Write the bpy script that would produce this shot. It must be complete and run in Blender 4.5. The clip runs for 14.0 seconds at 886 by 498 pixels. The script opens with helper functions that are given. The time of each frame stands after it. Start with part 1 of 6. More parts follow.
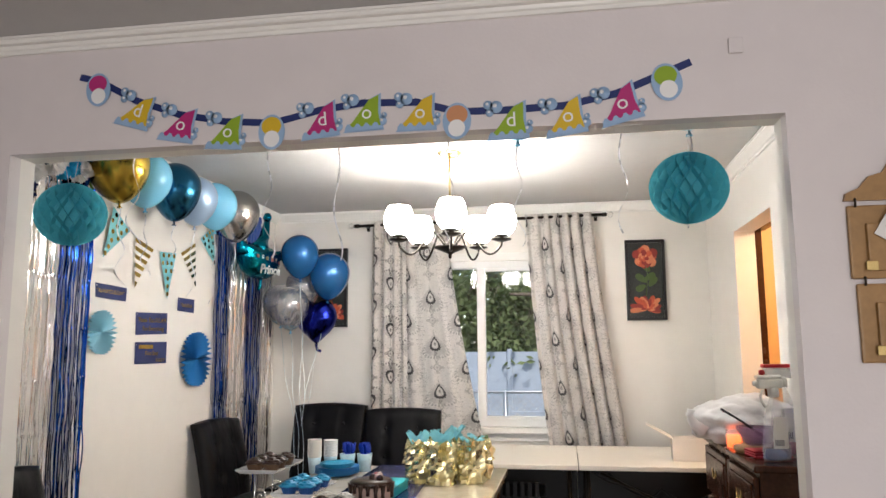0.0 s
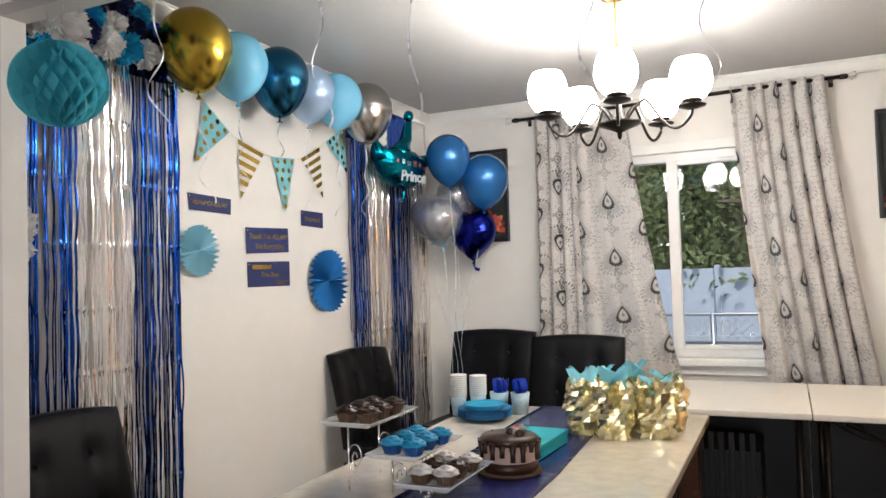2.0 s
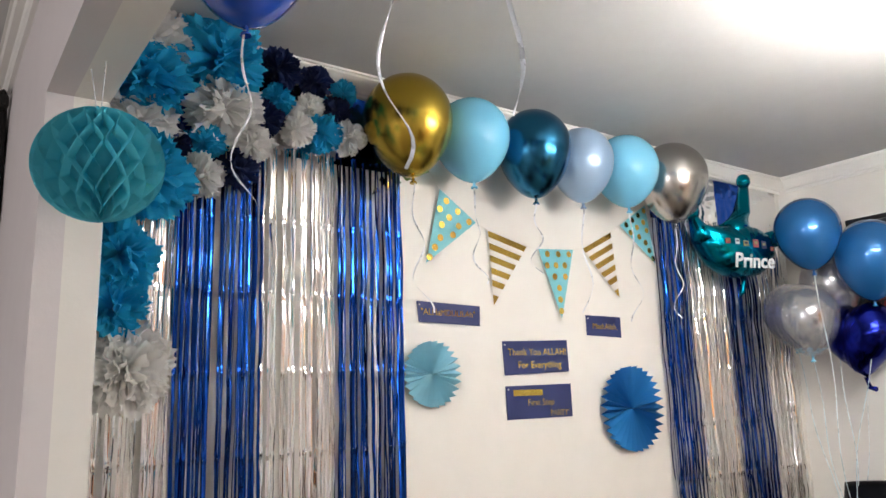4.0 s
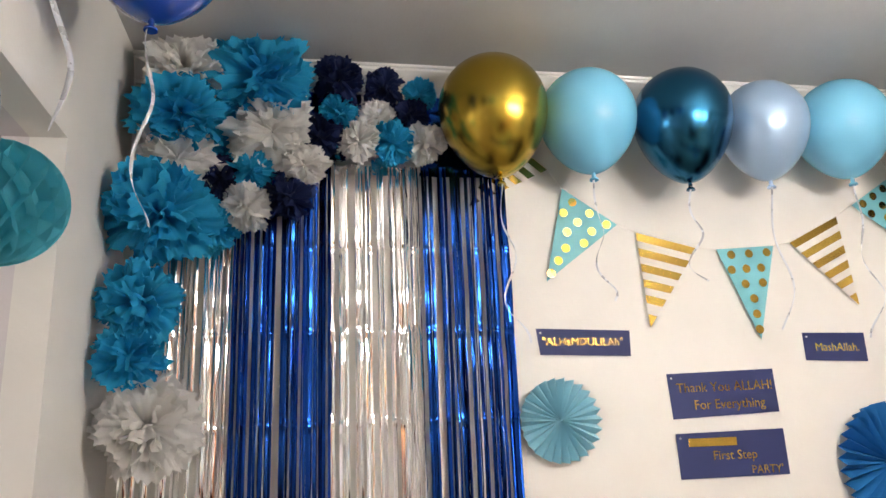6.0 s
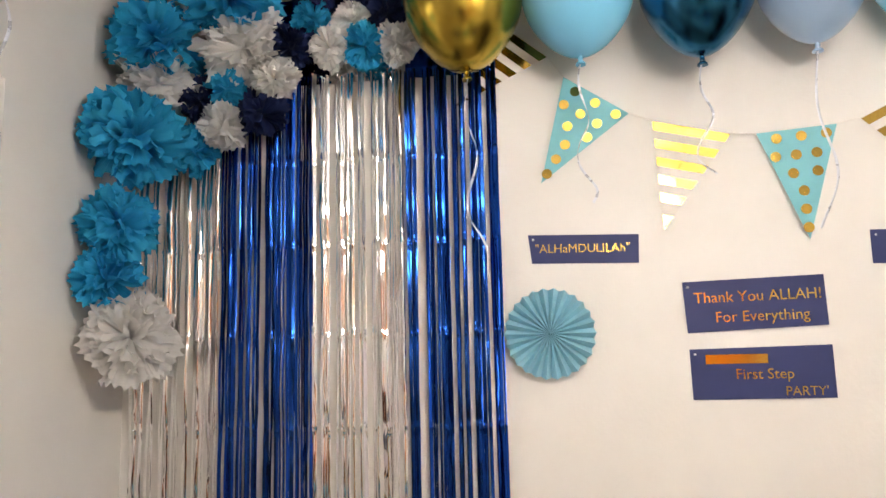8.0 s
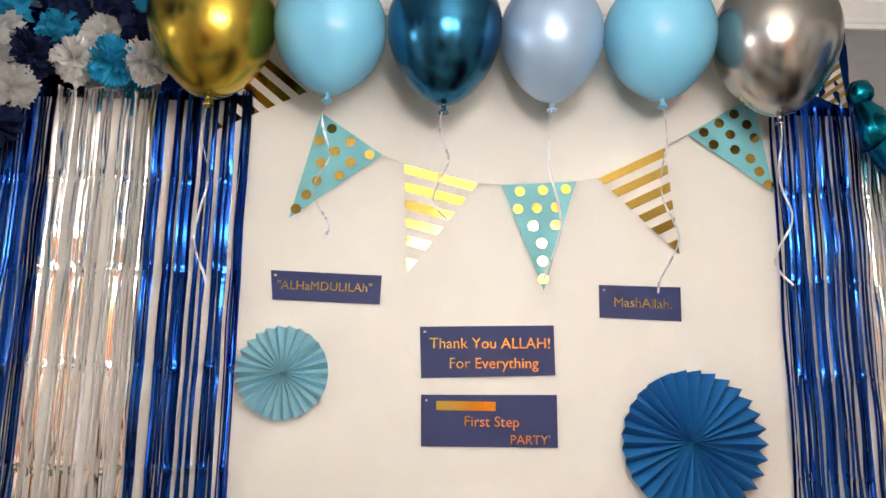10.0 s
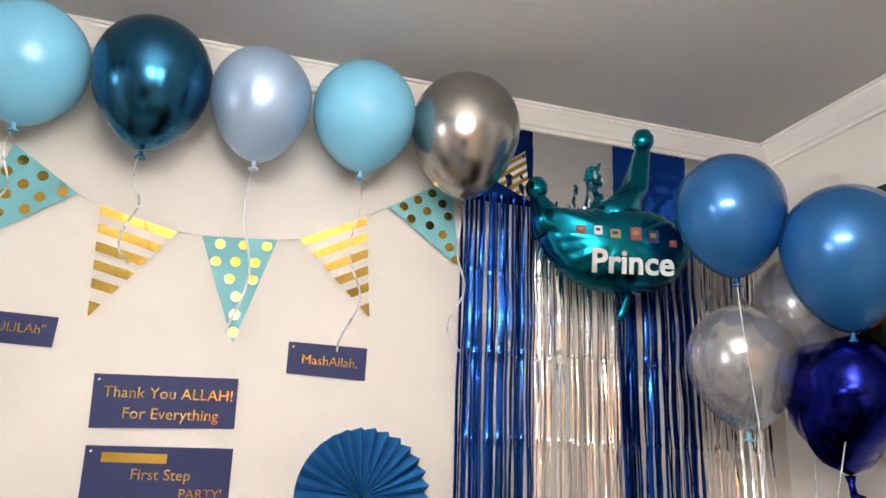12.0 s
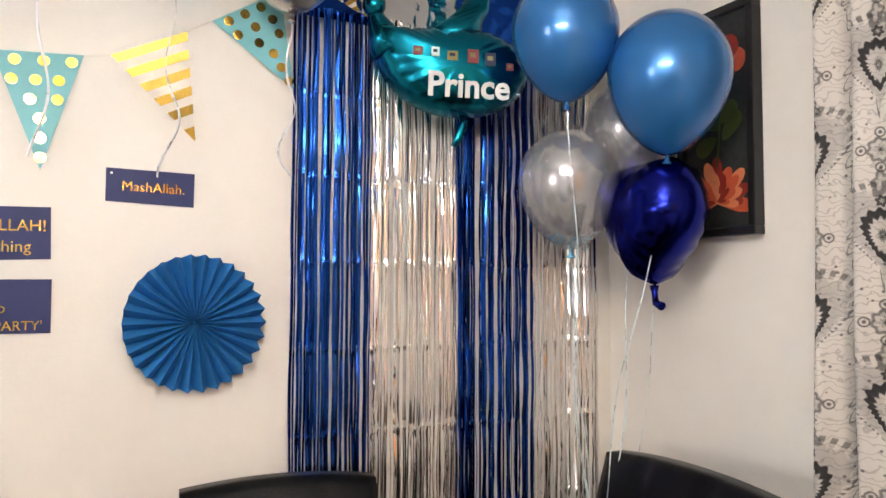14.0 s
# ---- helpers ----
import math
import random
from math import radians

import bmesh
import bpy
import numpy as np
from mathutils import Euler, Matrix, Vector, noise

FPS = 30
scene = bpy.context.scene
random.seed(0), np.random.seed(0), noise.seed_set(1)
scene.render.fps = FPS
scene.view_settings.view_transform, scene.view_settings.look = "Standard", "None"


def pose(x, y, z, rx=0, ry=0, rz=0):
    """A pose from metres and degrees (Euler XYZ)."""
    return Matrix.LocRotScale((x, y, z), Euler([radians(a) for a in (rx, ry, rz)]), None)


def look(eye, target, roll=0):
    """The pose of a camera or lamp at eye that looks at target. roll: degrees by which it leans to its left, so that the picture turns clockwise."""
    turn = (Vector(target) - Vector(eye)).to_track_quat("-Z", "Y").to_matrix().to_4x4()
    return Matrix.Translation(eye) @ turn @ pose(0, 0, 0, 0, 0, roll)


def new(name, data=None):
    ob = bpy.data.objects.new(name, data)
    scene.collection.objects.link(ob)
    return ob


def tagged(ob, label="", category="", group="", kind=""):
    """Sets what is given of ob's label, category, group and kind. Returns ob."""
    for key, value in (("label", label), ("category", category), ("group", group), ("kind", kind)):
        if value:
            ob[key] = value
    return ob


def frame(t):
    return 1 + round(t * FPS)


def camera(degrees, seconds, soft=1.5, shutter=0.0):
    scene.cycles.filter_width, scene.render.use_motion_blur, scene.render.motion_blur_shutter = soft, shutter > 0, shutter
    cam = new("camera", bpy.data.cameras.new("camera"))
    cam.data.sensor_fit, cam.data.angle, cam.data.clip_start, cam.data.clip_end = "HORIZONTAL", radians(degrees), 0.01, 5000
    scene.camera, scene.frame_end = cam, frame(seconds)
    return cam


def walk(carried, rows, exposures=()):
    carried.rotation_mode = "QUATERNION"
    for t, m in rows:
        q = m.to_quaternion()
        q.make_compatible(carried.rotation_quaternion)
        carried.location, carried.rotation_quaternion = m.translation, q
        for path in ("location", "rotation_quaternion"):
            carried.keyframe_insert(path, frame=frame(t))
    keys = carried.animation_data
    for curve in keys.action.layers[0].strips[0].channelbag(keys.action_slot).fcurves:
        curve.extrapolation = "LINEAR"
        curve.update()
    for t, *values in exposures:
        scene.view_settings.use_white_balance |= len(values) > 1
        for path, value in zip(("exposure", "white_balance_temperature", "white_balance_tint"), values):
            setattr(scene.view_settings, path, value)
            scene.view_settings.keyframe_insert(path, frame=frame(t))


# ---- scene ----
cam = camera(61.8, 14.0)
PATH = [
    (0, (0.771, 0.075, 1.368), (0.452, 2.031, 1.637), -0.4),
    (0.5, (0.818, 0.269, 1.363), (0.434, 2.211, 1.647), 0.3),
    (1, (0.767, 0.521, 1.361), (0.248, 2.439, 1.59), -1.1),
    (1.5, (0.71, 0.762, 1.332), (0.054, 2.646, 1.465), -2.2),
    (2, (0.751, 1.027, 1.323), (-0.087, 2.841, 1.398), -1.7),
    (2.5, (0.72, 1.291, 1.314), (-0.309, 3.005, 1.363), -1.8),
    (3, (0.623, 1.536, 1.358), (-0.572, 3.133, 1.501), -2.8),
    (3.5, (0.609, 1.771, 1.374), (-0.802, 3.16, 1.655), -2.5),
    (4, (0.564, 2.025, 1.392), (-1.037, 3.159, 1.781), -1.8),
    (4.2, (0.529, 2.118, 1.4), (-1.133, 3.144, 1.83), -2.0),
    (6.3, (0.386, 2.862, 1.417), (-1.528, 3.128, 1.933), -1.8),
    (6.5, (0.362, 2.922, 1.422), (-1.56, 3.126, 1.938), -1.5),
    (7, (0.319, 3.041, 1.424), (-1.641, 3.011, 1.819), -2.1),
    (7.5, (0.331, 3.229, 1.421), (-1.638, 2.98, 1.667), -1.7),
    (8, (0.331, 3.392, 1.433), (-1.634, 3.134, 1.7), -1.3),
    (8.5, (0.273, 3.52, 1.433), (-1.703, 3.423, 1.73), -0.5),
    (8.7, (0.261, 3.55, 1.435), (-1.716, 3.514, 1.733), -0.3),
    (10.8, (0.324, 3.833, 1.419), (-1.622, 3.914, 1.876), 1.9),
    (11, (0.343, 3.849, 1.416), (-1.594, 3.955, 1.905), 2.1),
    (11.5, (0.368, 3.892, 1.414), (-1.539, 4.149, 1.96), 2.3),
    (12, (0.381, 3.981, 1.41), (-1.458, 4.539, 1.964), 2.2),
    (12.2, (0.39, 4.016, 1.411), (-1.414, 4.682, 1.957), 2.0),
    (12.5, (0.397, 4.026, 1.422), (-1.348, 4.85, 1.947), 1.4),
    (13, (0.41, 4.041, 1.419), (-1.3, 4.99, 1.839), 0.6),
    (13.5, (0.406, 4.075, 1.402), (-1.335, 5.032, 1.634), 0.3),
    (14, (0.4, 4.082, 1.403), (-1.38, 4.986, 1.512), 0.2),
]
walk(cam, [(t, look(eye, target, roll)) for t, eye, target, roll in PATH],
     [(0, 0.92, 6450, 10), (2, 0.88, 6350, 10), (4, 1.03, 6300, 10), (7.5, 1.02, 6750, 13), (11, 0.94, 6580, 11), (12.5, 0.96, 6650, 13), (14, 1.06, 6750, 13)])

# ---- world, daylight and exposure ----
world = bpy.data.worlds.new("world")
scene.world = world
world.use_nodes = True
wn = world.node_tree.nodes
sky = wn.new("ShaderNodeTexSky")
sky.sky_type, sky.sun_disc = "NISHITA", False
sky.sun_elevation, sky.sun_rotation = radians(46), radians(145)
world.node_tree.links.new(sky.outputs[0], wn["Background"].inputs[0])
wn["Background"].inputs[1].default_value = 0.15
sun = new("sun", bpy.data.lights.new("sun", "SUN"))
sun.data.energy, sun.data.angle, sun.data.color = 2.2, radians(3), (1, 0.96, 0.9)
sun.matrix_world = look((9, 4, 13), (2, 14, 0))
GLOBE = 27.5          # strength of the chandelier's glass shades
LIVING = 42.0         # watts of the unseen fill light added behind the camera
KITCHEN = 30.0        # watts of the warm kitchen lamp



# ---- materials ----
def mat(name, col, rough=0.5, metal=0.0, noise_scale=0.0, amount=0.0, bump=0.0, bump_scale=60.0, emit=0.0, trans=0.0,
        spec=0.5, alpha=1.0, sheen=0.0, ior=1.45, coat=0.0, vary=0.0, thin=0.0):
    m = bpy.data.materials.new(name)
    m.use_nodes = True
    nt = m.node_tree
    b = nt.nodes["Principled BSDF"]
    b.inputs["Base Color"].default_value = (*col, 1)
    b.inputs["Roughness"].default_value = rough
    b.inputs["Metallic"].default_value = metal
    b.inputs["Transmission Weight"].default_value = trans
    b.inputs["Specular IOR Level"].default_value = spec
    b.inputs["Alpha"].default_value = alpha
    b.inputs["Sheen Weight"].default_value = sheen
    b.inputs["IOR"].default_value = ior
    b.inputs["Coat Weight"].default_value = coat
    if emit:
        b.inputs["Emission Color"].default_value = (*col, 1)
        b.inputs["Emission Strength"].default_value = emit
    tc = nt.nodes.new("ShaderNodeTexCoord")
    if amount:
        n1 = nt.nodes.new("ShaderNodeTexNoise")
        n1.inputs["Scale"].default_value, n1.inputs["Detail"].default_value = noise_scale, 6
        n2 = nt.nodes.new("ShaderNodeTexNoise")
        n2.inputs["Scale"].default_value, n2.inputs["Detail"].default_value = noise_scale * 9, 4
        add = nt.nodes.new("ShaderNodeMath")
        add.operation = "ADD"
        ramp = nt.nodes.new("ShaderNodeMapRange")
        ramp.inputs["From Min"].default_value, ramp.inputs["From Max"].default_value = 0.6, 1.4
        ramp.inputs["To Min"].default_value, ramp.inputs["To Max"].default_value = 1 - amount, 1 + amount
        mul = nt.nodes.new("ShaderNodeMix")
        mul.data_type, mul.blend_type = "RGBA", "MULTIPLY"
        mul.inputs["Factor"].default_value = 1
        mul.inputs[6].default_value = (*col, 1)
        for n in (n1, n2):
            nt.links.new(tc.outputs["Object"], n.inputs["Vector"])
        nt.links.new(n1.outputs["Fac"], add.inputs[0])
        nt.links.new(n2.outputs["Fac"], add.inputs[1])
        nt.links.new(add.outputs[0], ramp.inputs["Value"])
        nt.links.new(ramp.outputs[0], mul.inputs[7])
        nt.links.new(mul.outputs[2], b.inputs["Base Color"])
        rr = nt.nodes.new("ShaderNodeMapRange")
        rr.inputs["To Min"].default_value, rr.inputs["To Max"].default_value = max(rough - 0.08, 0.02), min(rough + 0.08, 1)
        nt.links.new(n1.outputs["Fac"], rr.inputs["Value"])
        nt.links.new(rr.outputs[0], b.inputs["Roughness"])
    if vary:
        info = nt.nodes.new("ShaderNodeObjectInfo")
        hsv = nt.nodes.new("ShaderNodeHueSaturation")
        hsv.inputs["Color"].default_value = (*col, 1)
        vr = nt.nodes.new("ShaderNodeMapRange")
        vr.inputs["To Min"].default_value, vr.inputs["To Max"].default_value = 1 - vary, 1 + vary
        nt.links.new(info.outputs["Random"], vr.inputs["Value"])
        nt.links.new(vr.outputs[0], hsv.inputs["Value"])
        nt.links.new(hsv.outputs[0], b.inputs["Base Color"])
    if thin:
        tr = nt.nodes.new("ShaderNodeBsdfTranslucent")
        tr.inputs[0].default_value = (*col, 1)
        ms = nt.nodes.new("ShaderNodeMixShader")
        ms.inputs[0].default_value = thin
        nt.links.new(b.outputs[0], ms.inputs[1])
        nt.links.new(tr.outputs[0], ms.inputs[2])
        nt.links.new(ms.outputs[0], nt.nodes["Material Output"].inputs[0])
    if bump:
        bn = nt.nodes.new("ShaderNodeTexNoise")
        bn.inputs["Scale"].default_value, bn.inputs["Detail"].default_value = bump_scale, 5
        bp = nt.nodes.new("ShaderNodeBump")
        bp.inputs["Strength"].default_value, bp.inputs["Distance"].default_value = bump, 0.01
        nt.links.new(tc.outputs["Object"], bn.inputs["Vector"])
        nt.links.new(bn.outputs["Fac"], bp.inputs["Height"])
        nt.links.new(bp.outputs[0], b.inputs["Normal"])
    return m


WALL = mat("wall_paint", (0.80, 0.775, 0.73), 0.55, 0, 1.2, 0.025, 0.06, 90)
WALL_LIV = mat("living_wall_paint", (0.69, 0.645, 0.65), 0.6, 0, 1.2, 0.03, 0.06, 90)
# White ceiling; its dim look under the chandelier is put into a grey base.
CEIL = mat("ceiling_paint_dimmed", (0.51, 0.508, 0.505), 0.6, 0, 1.5, 0.03, 0.08, 120)
TRIM = mat("trim_paint", (0.82, 0.81, 0.78), 0.35, 0, 3, 0.02)
FLOOR = mat("floor_laminate", (0.50, 0.43, 0.35), 0.35, 0, 3, 0.2)
BLACK_LEATHER = mat("black_leather", (0.004, 0.004, 0.005), 0.34, 0, 8, 0.25, 0.25, 260, spec=0.17)
DARK_WOOD = mat("dark_wood", (0.050, 0.017, 0.008), 0.26, 0, 7, 0.4, 0.1, 40, spec=0.3)
BLACK_METAL = mat("bronze_black_metal", (0.03, 0.025, 0.02), 0.32, 0.8, 10, 0.2)
BRASS = mat("antique_brass", (0.55, 0.42, 0.18), 0.25, 1.0, 10, 0.15)
SILVER_FOIL = mat("silver_foil", (0.93, 0.92, 0.91), 0.08, 1.0, vary=0.07)
BLUE_FOIL = mat("blue_foil", (0.010, 0.062, 0.34), 0.17, 1.0, vary=0.45)
WHITE_PLASTIC = mat("white_plastic", (0.78, 0.78, 0.76), 0.35, 0, 20, 0.03)
GOLD_FOIL = mat("gold_foil", (0.62, 0.41, 0.09), 0.13, 1.0, 20, 0.12)
RIBBON = mat("ribbon", (0.72, 0.74, 0.78), 0.28, 0.35, 30, 0.1)
PALE_RIBBON = mat("pale_blue_ribbon", (0.62, 0.74, 0.78), 0.28, 0.3, 30, 0.1)


# ---- building helpers ----
def smooth(bm):
    for f in bm.faces:
        f.smooth = True
    return bm


def part(name, bm, material, parent=None, label=""):
    me = bpy.data.meshes.new(name)
    bm.to_mesh(me)
    bm.free()
    me.materials.append(material)
    ob = new(name, me)
    if parent:
        ob.parent = parent
    if label:
        ob["label"] = label
    return ob


def shared(name, me, parent, m=None):
    ob = new(name, me)
    ob.parent = parent
    if m is not None:
        ob.matrix_basis = m
    return ob


def mesh_of(name, bm, material):
    me = bpy.data.meshes.new(name)
    bm.to_mesh(me)
    bm.free()
    me.materials.append(material)
    return me


def empty(name, m, label="", category="", group="", kind=""):
    ob = new(name)
    ob.matrix_basis = m
    ob.empty_display_size = 0.05
    return tagged(ob, label, category, group, kind)


def add_box(bm, lo, hi, bevel=0.0, seg=2, m=None):
    sub = bmesh.new()
    bmesh.ops.create_cube(sub, size=1)
    c = [(a + b) / 2 for a, b in zip(lo, hi)]
    s = [abs(b - a) for a, b in zip(lo, hi)]
    for v in sub.verts:
        v.co = Vector([v.co[i] * s[i] + c[i] for i in range(3)])
    if bevel:
        bmesh.ops.bevel(sub, geom=sub.edges[:], offset=bevel, segments=seg, profile=0.6, affect="EDGES")
    return absorb(bm, sub, m)


def absorb(bm, sub, m=None):
    if m is not None:
        bmesh.ops.transform(sub, matrix=m, verts=sub.verts)
    base = {v: bm.verts.new(v.co) for v in sub.verts}
    for f in sub.faces:
        try:
            nf = bm.faces.new([base[v] for v in f.verts])
            nf.smooth = f.smooth
        except ValueError:
            pass
    sub.free()
    return bm


def box(lo, hi, bevel=0.0, seg=2, m=None):
    return add_box(bmesh.new(), lo, hi, bevel, seg, m)


def add_lathe(bm, profile, n=32, m=None, close=True):
    """profile: (radius, height) rows, from bottom to top, about z."""
    sub = bmesh.new()
    rings = []
    for r, z in profile:
        if r < 1e-5:
            rings.append([sub.verts.new((0, 0, z))])
        else:
            rings.append([sub.verts.new((r * math.cos(2 * math.pi * k / n), r * math.sin(2 * math.pi * k / n), z)) for k in range(n)])
    for a, b in zip(rings, rings[1:]):
        for k in range(n):
            q = [a[k % len(a)], a[(k + 1) % len(a)], b[(k + 1) % len(b)], b[k % len(b)]]
            q = list(dict.fromkeys(q))
            if len(q) > 2:
                sub.faces.new(q).smooth = True
    if close:
        for ring, flip in ((rings[0], True), (rings[-1], False)):
            if len(ring) > 2:
                sub.faces.new(ring[::-1] if flip else ring)
    return absorb(bm, sub, m)


def lathe(profile, n=32, m=None, close=True):
    return add_lathe(bmesh.new(), profile, n, m, close)


def add_tube(bm, pts, radius, n=8, taper=None):
    pts = [Vector(p) for p in pts]
    rings = []
    up = Vector((0.13, 0.27, 0.95)).normalized()
    for i, p in enumerate(pts):
        d = (pts[min(i + 1, len(pts) - 1)] - pts[max(i - 1, 0)]).normalized()
        if abs(d.dot(up)) > 0.98:
            up = Vector((1, 0.1, 0))
        u = d.cross(up).normalized()
        w = d.cross(u).normalized()
        r = radius if taper is None else taper[i]
        rings.append([bm.verts.new(p + (u * math.cos(2 * math.pi * k / n) + w * math.sin(2 * math.pi * k / n)) * r) for k in range(n)])
    for a, b in zip(rings, rings[1:]):
        for k in range(n):
            bm.faces.new((a[k], a[(k + 1) % n], b[(k + 1) % n], b[k])).smooth = True
    bm.faces.new(rings[0][::-1])
    bm.faces.new(rings[-1])
    return bm


def tube(pts, radius, n=8, taper=None):
    return add_tube(bmesh.new(), pts, radius, n, taper)


def prism(outline, t, m=None, bevel=0.0):
    """A flat plate: an outline in the y-z plane, thick along +x by t."""
    bm = bmesh.new()
    front = [bm.verts.new((t, y, z)) for y, z in outline]
    back = [bm.verts.new((0, y, z)) for y, z in outline]
    n = len(outline)
    bm.faces.new(front)
    bm.faces.new(back[::-1])
    for k in range(n):
        bm.faces.new((front[k], back[k], back[(k + 1) % n], front[(k + 1) % n]))
    bmesh.ops.recalc_face_normals(bm, faces=bm.faces)
    if m is not None:
        bmesh.ops.transform(bm, matrix=m, verts=bm.verts)
    return bm


def text_mesh(name, words, size, material, extrude=0.0006, align="LEFT", shear=0.0, bold=0.0):
    cu = bpy.data.curves.new(name, "FONT")
    cu.body, cu.size, cu.extrude, cu.align_x, cu.align_y, cu.resolution_u = words, size, extrude, align, "CENTER", 3
    cu.shear, cu.offset = shear, bold
    ob = bpy.data.objects.new(name, cu)
    scene.collection.objects.link(ob)
    me = bpy.data.meshes.new_from_object(ob.evaluated_get(bpy.context.evaluated_depsgraph_get()))
    bpy.data.objects.remove(ob)
    bpy.data.curves.remove(cu)
    me.materials.clear()
    me.materials.append(material)
    return me


def structure(name, bm, material, label, category):
    return tagged(part(name, bm, material), label, category, kind="structure")


# ---- the room ----
WX, EX, NY, CZ = -1.495, 1.81, 5.65, 2.45      # dining room: west, east and north wall faces, ceiling
PY0, PY1 = 2.187, 2.305                        # partition: living side, dining side
OX0, OX1, OZ = -1.015, 1.392, 2.012            # the wide opening in it
LX0, LX1, LY, LZ = -3.2, 2.75, -2.6, 2.402     # living room
structure("floor", box((LX0 - 0.2, LY - 0.2, -0.1), (3.6, NY + 0.2, 0)), FLOOR, "pale wood laminate floor", "floor")
structure("ceiling", box((LX0 - 0.2, PY0 + 0.045, CZ), (3.6, NY + 0.2, CZ + 0.1)), CEIL, "white ceiling with soft texture, dimmed by its grey base colour", "ceiling")
structure("ceiling_living", box((LX0 - 0.2, LY - 0.2, LZ), (3.6, PY0 + 0.044, LZ + 0.13)), CEIL, "white living room ceiling, dimmed by its grey base colour", "ceiling")
structure("wall_west", box((WX - 0.12, PY1 - 0.1, 0), (WX, NY, CZ)), WALL, "cream painted wall hung with party decorations", "wall")
w = box((WX - 0.12, NY, 0), (-0.56, NY + 0.14, CZ))
WINX0, WINX1, WINZ0, WINZ1 = -0.56, 0.80, 0.80, 2.03
add_box(w, (WINX1, NY, 0), (EX + 0.12, NY + 0.14, CZ))
add_box(w, (WINX0, NY, 0), (WINX1, NY + 0.14, WINZ0))
add_box(w, (WINX0, NY, WINZ1), (WINX1, NY + 0.14, CZ))
structure("wall_north", w, WALL, "cream painted wall with a sliding window", "wall")
DY0, DY1, DZ = 3.97, 4.79, 2.07
w = box((EX, PY1, 0), (EX + 0.12, DY0, CZ))
add_box(w, (EX, DY1, 0), (EX + 0.12, NY, CZ))
add_box(w, (EX, DY0, DZ), (EX + 0.12, DY1, CZ))
structure("wall_east", w, WALL, "cream painted wall with a doorway to the kitchen", "wall")
w = box((LX0, PY0 + 0.05, 0), (OX0, PY1, CZ))
add_box(w, (OX1, PY0 + 0.05, 0), (LX1, PY1, CZ))
add_box(w, (OX0, PY0 + 0.05, OZ), (OX1, PY1, CZ))
structure("wall_partition", w, WALL, "cream painted partition with a wide square opening", "wall")
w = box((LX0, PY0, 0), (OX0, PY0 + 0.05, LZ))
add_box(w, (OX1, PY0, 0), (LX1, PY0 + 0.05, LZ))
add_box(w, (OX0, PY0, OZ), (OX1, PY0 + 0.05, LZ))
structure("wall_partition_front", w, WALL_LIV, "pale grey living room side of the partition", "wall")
structure("wall_living_west", box((LX0 - 0.12, LY, 0), (LX0, PY1, LZ)), WALL_LIV, "pale grey living room wall", "wall")
structure("wall_living_east", box((LX1, LY, 0), (LX1 + 0.12, PY1, LZ)), WALL_LIV, "pale grey living room wall", "wall")
SX0, SX1 = 0.52, 2.02                          # unseen opening added in the south wall of the living room for the fill light
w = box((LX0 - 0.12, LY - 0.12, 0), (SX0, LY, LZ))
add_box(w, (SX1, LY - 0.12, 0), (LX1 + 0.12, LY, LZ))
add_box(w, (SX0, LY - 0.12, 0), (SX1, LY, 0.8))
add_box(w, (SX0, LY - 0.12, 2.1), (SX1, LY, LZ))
structure("wall_living_south", w, WALL_LIV, "pale grey living room wall with an added, unseen window opening", "wall")
# Made-up area lamp that brightens the partition and the foil from behind the camera.
lamp = new("living_fill_light", bpy.data.lights.new("living_fill_light", "AREA"))
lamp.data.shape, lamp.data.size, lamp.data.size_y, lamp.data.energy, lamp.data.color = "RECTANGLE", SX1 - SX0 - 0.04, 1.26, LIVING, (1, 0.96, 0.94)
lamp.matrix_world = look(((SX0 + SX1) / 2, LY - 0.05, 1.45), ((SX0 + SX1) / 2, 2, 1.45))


def crown(name, path, z, h, inward):
    """A stepped crown moulding along a straight line; inward: unit vector off the wall."""
    a, b = Vector(path[0]), Vector(path[1])
    iv = Vector(inward)
    prof = [(0, 0), (0.012, 0), (0.012, 0.012), (0.018, 0.016), (0.022, 0.026), (0.040, h - 0.022), (0.045, h - 0.016), (0.045, h - 0.008), (0.052, h - 0.008), (0.052, h), (0, h)]
    bm = bmesh.new()
    rows = []
    for p in (a, b):
        rows.append([bm.verts.new((p.x + iv.x * d, p.y + iv.y * d, z - h + e)) for d, e in prof])
    n = len(prof)
    for k in range(n):
        bm.faces.new((rows[0][k], rows[1][k], rows[1][(k + 1) % n], rows[0][(k + 1) % n]))
    bm.faces.new(rows[0])
    bm.faces.new(rows[1][::-1])
    bmesh.ops.recalc_face_normals(bm, faces=bm.faces)
    structure(name, bm, TRIM, "white stepped crown moulding", "moulding")


crown("trim_west", ((WX, PY1), (WX, NY)), CZ - 0.002, 0.075, (1, 0, 0))
crown("trim_north", ((WX + 0.053, NY), (EX - 0.053, NY)), CZ - 0.002, 0.075, (0, -1, 0))
crown("trim_east", ((EX, PY1), (EX, NY)), CZ - 0.002, 0.075, (-1, 0, 0))
crown("trim_living", ((LX0, PY0), (LX1, PY0)), LZ - 0.002, 0.048, (0, -1, 0))

